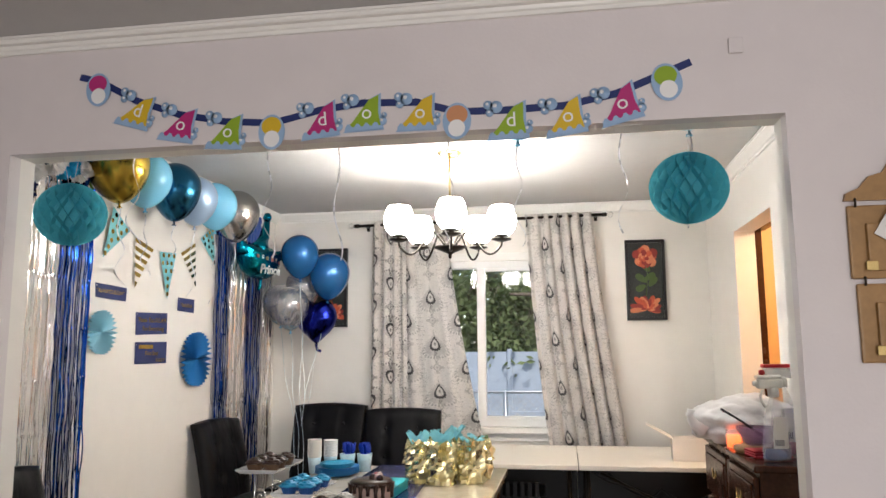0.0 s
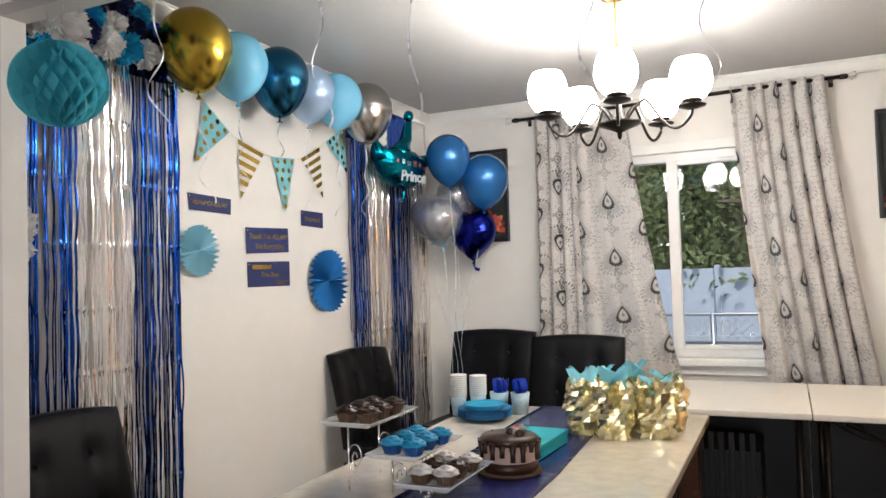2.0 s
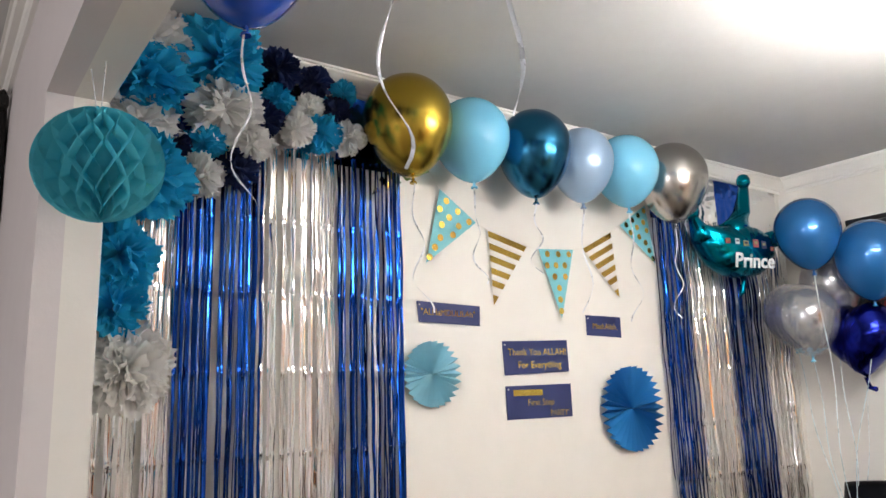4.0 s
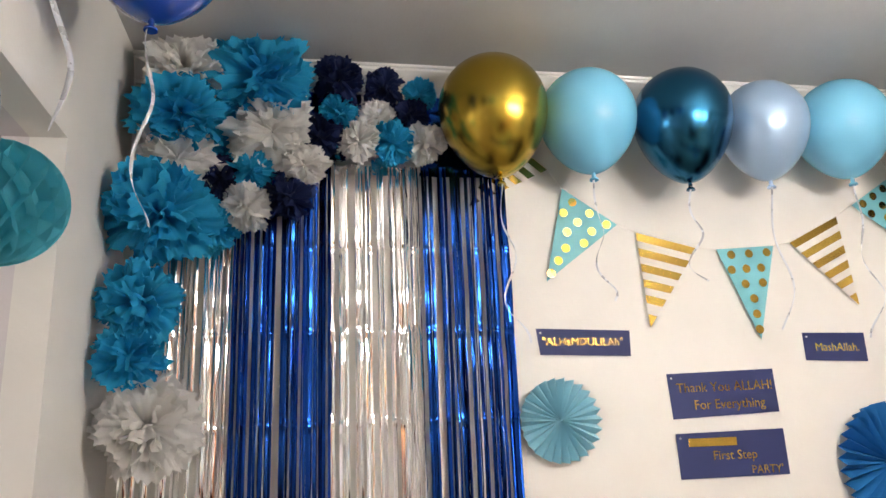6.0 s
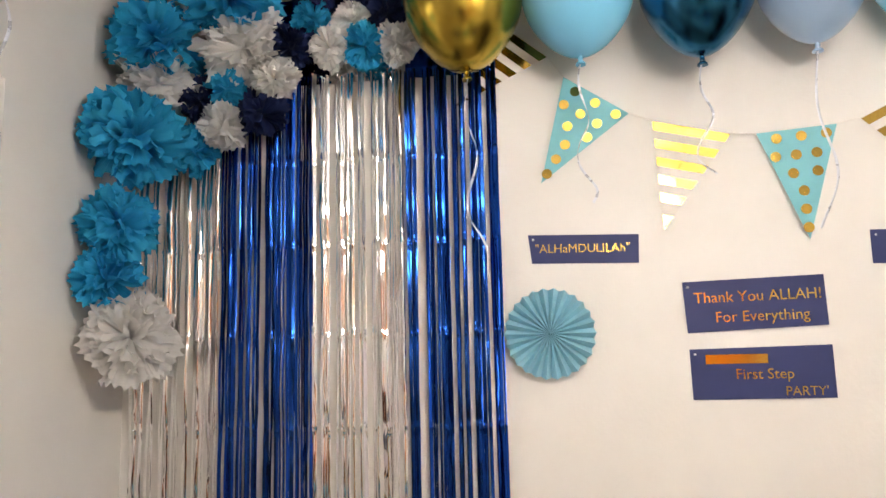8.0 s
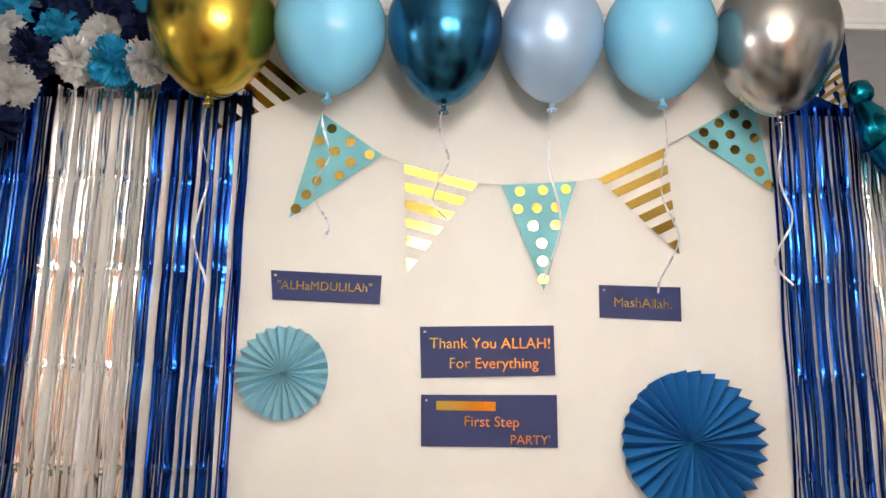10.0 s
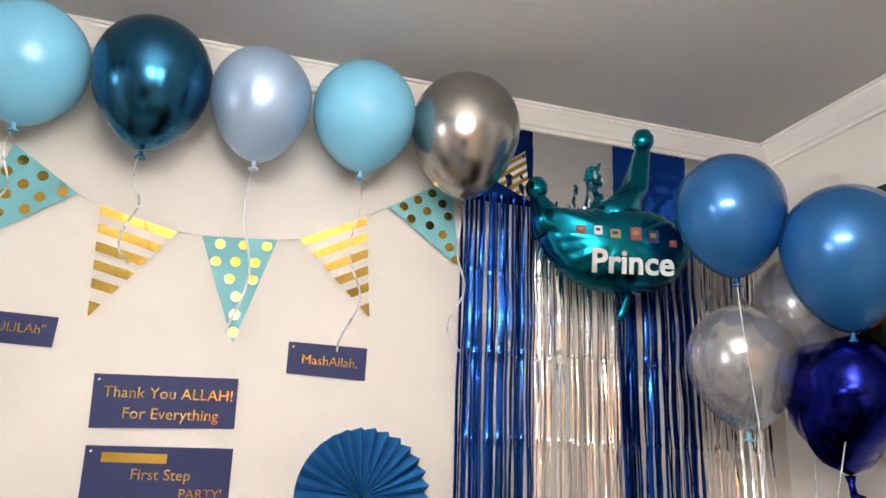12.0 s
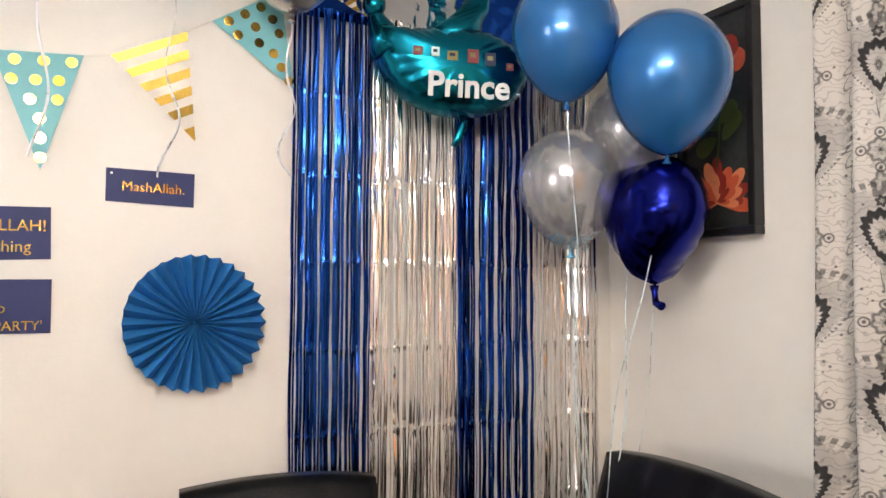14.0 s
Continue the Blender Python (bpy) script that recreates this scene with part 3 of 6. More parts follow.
for k in range(5):
    a = radians(64 + 72 * k)
    c, s = math.cos(a), math.sin(a)
    pts = []
    for q in range(21):
        u = q / 20
        r = 0.03 + 0.255 * u
        z = LIFT - 0.565 + 0.075 * math.sin(u * math.pi * 0.9) * (1 - u) * 2.0 - 0.085 * math.sin(max(0, u - 0.32) / 0.68 * math.pi) - 0.012 * u
        pts.append((r * c, r * s, z))
    pts.append((0.288 * c, 0.288 * s, LIFT - 0.565))
    pts.append((0.288 * c, 0.288 * s, LIFT - 0.545))
    arm = part("arm", tube(pts, 0.0062, 8), BLACK_METAL, ch)
    m = Matrix.Translation((0.288 * c, 0.288 * s, LIFT - 0.035)) @ Matrix.Diagonal((1.0, 1.0, 1.0, 1))
    part("drip_cup", lathe([(0, -0.522), (0.02, -0.520), (0.052, -0.510), (0.054, -0.506), (0.014, -0.502), (0.012, -0.494), (0.036, -0.492), (0.038, -0.484), (0, -0.484)], 26, m), BLACK_METAL, arm)
    sh = part("shade", lathe([(0.034, -0.486), (0.052, -0.476), (0.071, -0.45), (0.080, -0.415), (0.079, -0.385), (0.070, -0.352), (0.058, -0.328), (0.055, -0.327), (0.066, -0.353), (0.075, -0.386), (0.076, -0.415), (0.067, -0.449), (0.03, -0.480)], 32, m, False), OPAL, arm, "glowing white glass shade")

# ---- foil fringe curtains on the west wall ----
def strand_meshes(name, material, count, length, seed):
    """Flat foil ribbons with the cross folds of the packet and, here and there, a crumpled stretch."""
    out = []
    fold = 0.226
    for k in range(count):
        rng = random.Random(seed + k)
        w = rng.choice((0.0026, 0.0032, 0.0038)) * rng.uniform(0.92, 1.08) * (1.0 if material is SILVER_FOIL else 1.2)
        face, drift = rng.gauss(0, 0.42), rng.uniform(-0.006, 0.006)
        base, curl_in = rng.uniform(0.004, 0.014), rng.uniform(0.0002, 0.0009)
        verts, faces = [], []
        for seg in range(int(length / fold) + 1):
            turn = face + rng.gauss(0, 0.14)
            crumple = rng.choice((0, 0, 0.25, 0.8)) * min(1, seg / 4) * (1.0 if material is SILVER_FOIL else 0.5)
            bow = rng.uniform(-0.006, 0.010)
            for f in (0.0, 0.025, 0.1, 0.2, 0.3, 0.4, 0.5, 0.6, 0.7, 0.8, 0.9, 0.975):
                s = (seg + f) * fold
                if s > length:
                    break
                a = turn + crumple * rng.uniform(-0.7, 0.7)
                x = base + bow * math.sin(math.pi * f) + (0.0022 if f == 0 else 0) + crumple * rng.uniform(-0.0022, 0.0022)
                y = drift * s / length + 0.0012 * math.sin(3 * s + seed + k)
                verts += [(x - math.sin(a) * w, y - math.cos(a) * w, -s), (x + curl_in, y, -s), (x + math.sin(a) * w, y + math.cos(a) * w, -s)]
                i = len(verts) - 3
                if i:
                    faces += [(i - 3, i, i + 1, i - 2), (i - 2, i + 1, i + 2, i - 1)]
        me = bpy.data.meshes.new(name)
        me.from_pydata(verts, [], faces)
        me.polygons.foreach_set("use_smooth", [True] * len(faces))
        me.materials.append(material)
        out.append(me)
    return out


SILVER_STRANDS = strand_meshes("strand", SILVER_FOIL, 26, 2.05, 100)
BLUE_STRANDS = strand_meshes("strand", BLUE_FOIL, 26, 2.05, 200)


def foil_curtain(bands, z_top, header, label, seed):
    rng = random.Random(seed)
    c = empty("foil_curtain", pose(WX + 0.003, 0, 0), label, "foil curtain", "foil fringe curtains")
    for y0, y1, kind in bands:
        m = SILVER_FOIL if kind == "s" else BLUE_FOIL
        bm = bmesh.new()
        nu, nv = 22, 20
        g = [[bm.verts.new((0.006 + 0.005 * noise.noise(Vector((y0 * 9 + i * 0.5, j * 0.5, seed))) + 0.0022 * noise.noise(Vector((y0 * 7 + i * 1.7, j * 1.5, seed + 5))), y0 + (y1 - y0) * i / nu, z_top - header * j / nv)) for i in range(nu + 1)] for j in range(nv + 1)]
        for j in range(nv):
            for i in range(nu):
                bm.faces.new((g[j][i], g[j + 1][i], g[j + 1][i + 1], g[j][i + 1])).smooth = True
        part("header", bm, m, c)
        y = y0 + 0.003
        while y < y1 - 0.003:
            for _ in range(rng.choice((2, 3, 4, 5, 6))):
                if y < y1 - 0.002:
                    me = rng.choice(SILVER_STRANDS if kind == "s" else BLUE_STRANDS)
                    shared("strand", me, c, pose(rng.uniform(0, 0.010), y, z_top - header + 0.02 + rng.uniform(-0.006, 0.006)))
                y += rng.uniform(0.0042, 0.0064)
            y += rng.choice((0.003, 0.005, 0.008, 0.011, 0.015)) * rng.uniform(0.8, 1.2)


foil_curtain([(2.335, 2.575, "s"), (2.575, 2.82, "b"), (2.82, 3.065, "s"), (3.065, 3.30, "b")], 2.37, 0.24,
             "silver and royal blue metallic foil fringe curtain on the wall", 1)
foil_curtain([(4.595, 4.815, "b"), (4.815, 5.08, "s"), (5.08, 5.34, "b"), (5.34, 5.60, "s")], 2.37, 0.24,
             "royal blue and silver metallic foil fringe curtain near the corner", 2)


# ---- balloons ----
def balloon_mesh(r, material, long=1.18, n=32):
    prof = []
    for k in range(1, 25):
        a = math.pi * k / 24
        z = math.cos(a)
        rad = math.sin(a)
        if z < 0:
            zz = z * long * 1.16
            rad *= 1 - 0.20 * (-z) ** 2.2
        else:
            zz = z
        prof.append((rad * r, zz * r))
    prof = [(0, r)] + prof
    prof[-1] = (r * 0.045, prof[-1][1])
    return prof[::-1]


def curl(rng, length, drop=0.0, amp=0.02, base=(0, 0, 0)):
    pts, ph = [], rng.uniform(0, 6.28)
    turns = rng.uniform(1.2, 2.4)
    for k in range(28):
        s = k / 27
        pts.append((base[0] + amp * math.sin(ph + turns * 6.28 * s) * (0.3 + s), base[1] + amp * math.cos(ph * 1.3 + turns * 5.2 * s) * (0.3 + s), base[2] - length * s))
    return pts


def ribbon_mesh(pts, w, twist=0.0):
    """A flat curling ribbon, a few tenths of a millimetre thick."""
    bm = bmesh.new()
    prev = None
    pts = [Vector(p) for p in pts]
    for k, p in enumerate(pts):
        d = (pts[min(k + 1, len(pts) - 1)] - pts[max(k - 1, 0)]).normalized()
        a = twist * k / len(pts) + 0.6 * math.sin(k * 0.5)
        u = d.orthogonal().normalized()
        side = (Matrix.Rotation(a, 3, d) @ u) * w
        nrm = d.cross(side).normalized() * 0.0003
        row = [bm.verts.new(q) for q in (p - side - nrm, p + side - nrm, p + side + nrm, p - side + nrm)]
        if prev:
            for i in range(4):
                bm.faces.new((prev[i], row[i], row[(i + 1) % 4], prev[(i + 1) % 4])).smooth = True
        prev = row
    return bm


def balloon(at, r, material, label, group, ribbon=0.3, seed=0, lean=(0, 0), ribbon_mat=None, long=1.18, knot_mat=None, path=None):
    rng = random.Random(seed)
    b = empty("balloon", pose(*at, *lean, 0), label, "balloon", group)
    prof = balloon_mesh(r, material, long)
    part("body", lathe(prof, 40), material, b)
    zb = prof[0][1]
    part("knot", lathe([(0.012, zb - 0.022), (0.011, zb - 0.017), (0.005, zb - 0.012), (0.006, zb - 0.006), (0.004, zb), (r * 0.045, zb + 0.001)], 14), knot_mat or material, b)
    if path:
        part("ribbon", ribbon_mesh(path, 0.0017, 0.6), ribbon_mat or RIBBON, b, "curling ribbon")
    elif ribbon:
        part("ribbon", ribbon_mesh(curl(rng, ribbon, amp=0.018, base=(0, 0, zb - 0.012)), 0.0028, rng.uniform(-5, 5)), ribbon_mat or RIBBON, b, "curling silver ribbon")
    return b


def latex(name, col, rough=0.25, metal=0.0, trans=0.0, coat=0.0, alpha=1.0):
    return mat(name, col, rough, metal, trans=trans, coat=coat, alpha=alpha)


B_GOLD = latex("gold_chrome_latex", (0.48, 0.34, 0.05), 0.24, 1.0)
B_AQUA = latex("aqua_latex", (0.19, 0.53, 0.76), 0.24)
B_TEAL = latex("teal_chrome_latex", (0.025, 0.13, 0.24), 0.22, 1.0)
B_PEARL = latex("pearl_blue_latex", (0.37, 0.52, 0.72), 0.3, 0.35, coat=0.4)
B_CHROME = latex("silver_chrome_latex", (0.46, 0.44, 0.42), 0.24, 1.0)
B_BLUE = latex("metallic_blue_latex", (0.02, 0.15, 0.42), 0.27, 0.45, coat=0.5)
B_ROYAL = latex("royal_blue_latex", (0.01, 0.06, 0.38), 0.22, coat=0.5)
B_CLEAR = mat("clear_latex", (0.56, 0.57, 0.60), 0.20, 0.6, trans=0.0, alpha=0.60, coat=1.0)
B_FOIL = latex("dark_blue_foil", (0.010, 0.016, 0.20), 0.2, 1.0)
CROWN_FOIL = latex("teal_foil", (0.004, 0.22, 0.32), 0.24, 1.0)
g = "balloons along the wall"
balloon((-1.315, 3.235, 2.262), 0.143, B_GOLD, "gold chrome latex balloon with a curling ribbon", g, 0.42, 1, (2, -3))
balloon((-1.335, 3.503, 2.258), 0.131, B_AQUA, "aqua blue latex balloon with a ribbon", g, 0.34, 2, (0, -2), long=1.08)
balloon((-1.315, 3.770, 2.262), 0.133, B_TEAL, "dark teal chrome latex balloon", g, 0.26, 3, (0, 1), long=1.25)
balloon((-1.325, 4.020, 2.255), 0.121, B_PEARL, "pearl pale-blue latex balloon with a ribbon", g, 0.40, 4, (0, 2), long=1.2)
balloon((-1.335, 4.278, 2.266), 0.131, B_AQUA, "aqua blue latex balloon with a long ribbon", g, 0.44, 5, (0, -1), long=1.08)
balloon((-1.315, 4.545, 2.262), 0.143, B_CHROME, "silver chrome latex balloon with a ribbon", g, 0.38, 6, (0, 2), long=1.2)

g = "balloon bouquet in the corner"


def anchored(at, zb, end, seed):
    """A long string from a balloon's knot down to its weight, in the balloon's own space."""
    rng = random.Random(seed)
    a, b = Vector((0, 0, zb)), Vector(end) - Vector(at)
    return [a.lerp(b, k / 24) + Vector((0.012 * math.sin(k * 0.5 + seed), 0.012 * math.cos(k * 0.43 + seed), 0)) * math.sin(math.pi * k / 24) for k in range(25)]


WEIGHT = (-1.16, 5.28, 0.30)
for at, r, m, lab, sd in (((-1.127, 5.207, 2.07), 0.138, B_BLUE, "metallic blue latex balloon in a bouquet", 11),
                          ((-0.965, 5.405, 1.945), 0.152, B_BLUE, "large metallic blue latex balloon in a bouquet", 12),
                          ((-1.225, 5.29, 1.70), 0.138, B_CLEAR, "clear latex balloon with blue confetti", 13),
                          ((-1.335, 5.37, 1.735), 0.130, B_CLEAR, "small clear latex balloon with confetti", 14),
                          ((-1.20, 5.49, 1.86), 0.135, B_CLEAR, "clear latex balloon behind the blue ones", 15)):
    b = balloon(at, r, m, lab, g, 0, sd, (0, 3 if sd == 12 else -2), PALE_RIBBON, path=anchored(at, -r * 1.37 - 0.01, WEIGHT, sd), knot_mat=B_AQUA if m == B_CLEAR else None)
    if m == B_CLEAR:
        rng = random.Random(sd)
        bm = bmesh.new()
        for _ in range(60):
            a, q = rng.uniform(0, 6.28), rng.uniform(0, 0.62) ** 0.8
            p = Vector((math.cos(a) * q * r * 0.75, math.sin(a) * q * r * 0.75, -r * (1.26 - 0.45 * q * q)))
            u = Vector((rng.gauss(0, 1), rng.gauss(0, 1), rng.gauss(0, 1))).normalized() * 0.005
            v = u.orthogonal().normalized() * 0.004
            bm.faces.new([bm.verts.new(x) for x in (p - u - v, p + u - v, p + u + v, p - u + v)])
        tagged(part("confetti", bm, B_AQUA, b, "blue paper confetti"), kind="stuff")


def puff(outline, thick, n_ring=9):
    """A pillow-like foil balloon: an outline seen along x, swollen on both sides, with a flat seam."""
    bm = bmesh.new()
    n = len(outline)
    for side in (1, -1):
        rings = []
        for k in range(n_ring + 1):
            s = k / n_ring
            t = thick * math.sqrt(max(0, 1 - s ** 2.6))
            row = []
            for i, (y, z) in enumerate(outline):
                wr = 1 - 0.22 * s ** 4 * (0.5 + 0.5 * math.sin(i * 1.9)) - 0.05 * s * s * math.sin(i * 0.9)
                row.append(bm.verts.new((side * (t * wr + 0.001), y * s, z * s)))
            rings.append(row)
        for a, b in zip(rings, rings[1:]):
            for i in range(n):
                f = (a[i], b[i], b[(i + 1) % n], a[(i + 1) % n])
                bm.faces.new(f if side > 0 else f[::-1]).smooth = True
    bmesh.ops.remove_doubles(bm, verts=bm.verts, dist=0.0022)
    return bm


heart = []
for k in range(72):
    t = 2 * math.pi * k / 72
    heart.append((0.0102 * 16 * (0.72 * math.sin(t) ** 3 + 0.28 * math.sin(t)), 0.0131 * (13.0 * math.cos(t) - 2.1 * math.cos(2 * t) - 1.6 * math.cos(3 * t) - 0.6 * math.cos(4 * t))))
hb = empty("heart_balloon", pose(-1.075, 5.45, 1.60, 0, 0, -98), "dark blue heart-shaped foil balloon in a bouquet", "balloon", g)
part("body", puff(heart, 0.112), B_FOIL, hb)
bm = tube([(0, 0, -0.185), (0, 0.002, -0.205), (0.004, 0.012, -0.23), (0.006, 0.04, -0.238)], 0.008, 8, [0.013, 0.008, 0.010, 0.012])
part("neck", bm, B_FOIL, hb)
part("ribbon", ribbon_mesh(anchored((0, 0, 0), -0.225, (0.02, -0.15, -1.25), 3), 0.0017), PALE_RIBBON, hb)
wt = tagged(part("balloon_weight", lathe([(0, 0), (0.05, 0), (0.055, 0.02), (0.045, 0.07), (0.02, 0.11), (0.03, 0.13), (0, 0.14)], 20, pose(WEIGHT[0], WEIGHT[1], 0.0)), B_FOIL), "blue foil balloon weight on the floor", "weight")

# crown-shaped foil balloon
cb = empty("crown_balloon", pose(-1.36, 5.005, 1.998, 0, 0, -14), "teal crown-shaped foil balloon with white lettering", "balloon")
body = [(-0.225, 0.105), (-0.18, 0.104), (-0.13, 0.104), (-0.08, 0.108), (-0.03, 0.116), (0.03, 0.118), (0.08, 0.112), (0.13, 0.098), (0.17, 0.076), (0.20, 0.045), (0.212, 0.0), (0.195, -0.05),
        (0.155, -0.092), (0.10, -0.118), (0.03, -0.130), (-0.04, -0.128), (-0.10, -0.110), (-0.15, -0.080), (-0.19, -0.035), (-0.217, 0.025)]
dense = []
for k in range(len(body)):
    for q in range(4):
        p0, p1, p2, p3 = (Vector(body[(k + d) % len(body)]) for d in (-1, 0, 1, 2))
        s = q / 4
        dense.append(tuple(0.5 * ((2 * p1) + (p2 - p0) * s + (2 * p0 - 5 * p1 + 4 * p2 - p3) * s * s + (3 * p1 - p0 - 3 * p2 + p3) * s ** 3)))
part("body", puff(dense, 0.095), CROWN_FOIL, cb)
for pts, rad in (([(0, -0.17, 0.04), (0, -0.195, 0.09), (0.0, -0.212, 0.125), (0.0, -0.218, 0.15)], [0.06, 0.040, 0.026, 0.018]),
                 ([(0, -0.02, 0.05), (0, 0.03, 0.11), (0.0, 0.062, 0.18), (0.0, 0.080, 0.25), (0, 0.092, 0.315)], [0.085, 0.058, 0.038, 0.028, 0.020]),
                 ([(0, 0.16, 0.03), (0.02, 0.22, 0.06), (0.06, 0.27, 0.075), (0.10, 0.31, 0.075)], [0.05, 0.038, 0.027, 0.018])):
    bm = tube(pts, 0.02, 16, rad)
    end = Vector(pts[-1])
    add_lathe(bm, [(0.001, -0.036), (0.020, -0.029), (0.031, -0.010), (0.031, 0.008), (0.021, 0.027), (0.001, 0.035)], 20, Matrix.Translation(end + Vector((0, 0, 0.014))))
    part("point", smooth(bm), CROWN_FOIL, cb)
part("tail", tube([(0, 0.03, -0.115), (0.004, 0.028, -0.15), (0.008, 0.01, -0.19), (0.003, 0.0, -0.21)], 0.01, 8, [0.016, 0.011, 0.013, 0.007]), CROWN_FOIL, cb)
PRINT_WHITE = mat("white_print", (0.66, 0.72, 0.73), 0.35, 0.1)
PRINT_RED = mat("red_print", (0.26, 0.06, 0.07), 0.4)
PRINT_NAVY = mat("navy_print", (0.02, 0.025, 0.07), 0.4)
PRINT_GOLD = mat("ochre_print", (0.26, 0.22, 0.10), 0.4)
STAND = pose(0, 0, 0, 90, 0, 90)      # letters laid out in the y-z plane, read from +x
shared("lettering", text_mesh("lettering", "Prince", 0.088, PRINT_WHITE, 0.0015, "CENTER", 0.0, 0.0022), cb, pose(0.0925, 0.02, -0.068) @ pose(0, 0, 0, 0, 10, 0) @ STAND)
for y, z, w, h, m in ((-0.115, 0.02, 0.03, 0.028, PRINT_RED), (-0.07, 0.018, 0.026, 0.03, PRINT_WHITE), (-0.025, 0.01, 0.034, 0.03, PRINT_GOLD), (0.03, 0.012, 0.036, 0.044, PRINT_RED), (0.078, 0.008, 0.034, 0.042, PRINT_NAVY), (0.135, -0.005, 0.024, 0.024, PRINT_RED)):
    x = 0.095 * math.sqrt(max(0.05, 1 - (max(abs(y) / 0.215, abs(z) / 0.11)) ** 2.6)) + 0.003
    w, h = w * 0.82, h * 0.82
    pr = part("print", box((x - 0.002, y - w / 2, z - h / 2), (x + 0.0015, y + w / 2, z + h / 2), 0.001, 1), m, cb)
    part("print_bar", box((x + 0.0016, y - w * 0.32, z - h * 0.10), (x + 0.0024, y + w * 0.22, z + h * 0.24)), PRINT_NAVY if m in (PRINT_WHITE, PRINT_GOLD) else PRINT_GOLD, pr)

# ---- tissue pom-poms ----
T_WHITE = mat("white_tissue", (0.90, 0.89, 0.87), 0.8, 0, 30, 0.03, thin=0.5)
T_BLUE = mat("turquoise_tissue", (0.025, 0.44, 0.74), 0.75, 0, 30, 0.1, thin=0.4)
T_NAVY = mat("navy_tissue", (0.008, 0.02, 0.09), 0.75, 0, 30, 0.12, thin=0.3)


def petal_meshes(material, seed):
    """Crumpled tissue petals with scalloped rims, one unit long, growing along +z."""
    out = []
    for k in range(9):
        rng = random.Random(seed + k)
        bm = bmesh.new()
        spread, bend, ph = rng.uniform(0.62, 0.95), rng.uniform(-0.45, 0.45), rng.uniform(0, 6.28)
        grid = []
        for j in range(7):
            s = 0.06 + 0.94 * j / 6
            row = []
            for i in range(19):
                q = i / 18 * 2 - 1
                rim = (1 - 0.13 * abs(math.sin(q * 8.5 + ph))) if j == 6 else 1
                z = s * rim * (1 - 0.26 * q * q)
                crum = (0.09 * math.sin(q * 5.2 + ph) + 0.05 * math.sin(q * 11 + 2 * ph)) * s + 0.05 * noise.noise(Vector((q * 4, s * 4, seed + k)))
                row.append(bm.verts.new((q * spread * s ** 0.7, crum + bend * s * s, z)))
            grid.append(row)
        for j in range(6):
            for i in range(18):
                bm.faces.new((grid[j][i], grid[j + 1][i], grid[j + 1][i + 1], grid[j][i + 1])).smooth = True
        out.append(mesh_of("petal", bm, material))
    return out


TISSUE = {"w": petal_meshes(T_WHITE, 500), "b": petal_meshes(T_BLUE, 600), "n": petal_meshes(T_NAVY, 700)}


def pom_pom(at, ry, rz, kind, label, seed, depth):
    rng = random.Random(seed)
    c = empty("tissue_pom_pom", pose(*at), label, "pom-pom", "tissue pom-poms in the corner")
    n = 58 if max(ry, rz) > 0.09 else 38
    for k in range(n):
        h = 1 - 1.72 * (k + 0.5) / n
        a = k * 2.39996 + rng.uniform(-0.3, 0.3)
        q = math.sqrt(max(0, 1 - h * h))
        d = Vector((h, q * math.cos(a), q * math.sin(a)))
        rot = d.to_track_quat("Z", "Y").to_matrix().to_4x4() @ Matrix.Rotation(rng.uniform(0, 6.28), 4, "Z")
        size = Matrix.Diagonal((depth * 1.05, ry, rz, 1))
        shared("petal", rng.choice(TISSUE[kind]), c, size @ rot @ Matrix.Diagonal((0.56, 0.9, rng.uniform(0.86, 1.14), 1)))


LW, LB, LN = "crumpled white tissue paper pom-pom", "turquoise tissue paper pom-pom with ruffled petals", "small navy tissue paper pom-pom"
POMS = [(-1.36, 2.46, 2.35, .125, .085, "w"), (-1.37, 2.64, 2.345, .162, .10, "b"), (-1.41, 2.84, 2.37, .075, .07, "n"), (-1.42, 2.96, 2.36, .06, .055, "n"), (-1.42, 3.06, 2.345, .05, .05, "b"),
        (-1.35, 2.45, 2.23, .135, .09, "b"), (-1.38, 2.67, 2.20, .135, .075, "w"), (-1.42, 2.84, 2.275, .058, .052, "b"), (-1.42, 2.94, 2.27, .056, .052, "w"), (-1.40, 2.79, 2.20, .066, .062, "n"),
        (-1.40, 2.89, 2.19, .062, .064, "w"), (-1.40, 2.98, 2.19, .062, .064, "b"), (-1.40, 3.065, 2.19, .064, .062, "w"), (-1.42, 3.03, 2.28, .055, .052, "n"), (-1.39, 2.75, 2.115, .075, .056, "w"),
        (-1.40, 2.62, 2.10, .068, .046, "b"), (-1.41, 2.54, 2.08, .054, .068, "n"), (-1.385, 2.44, 2.125, .125, .075, "w"), (-1.30, 2.43, 1.955, .15, .125, "b"), (-1.41, 2.53, 1.95, .068, .068, "b"),
        (-1.40, 2.61, 2.0, .07, .07, "w"), (-1.40, 2.71, 2.03, .07, .066, "n"), (-1.30, 2.395, 1.745, .10, .095, "b"), (-1.28, 2.385, 1.615, .078, .085, "b"), (-1.32, 2.425, 1.475, .118, .125, "w")]
for i, (x, y, z, ry, rz, c) in enumerate(POMS):
    pom_pom((x, y, z), ry, rz, c, {"w": LW, "b": LB, "n": LN}[c], 40 + i, min(ry, rz, 0.10))

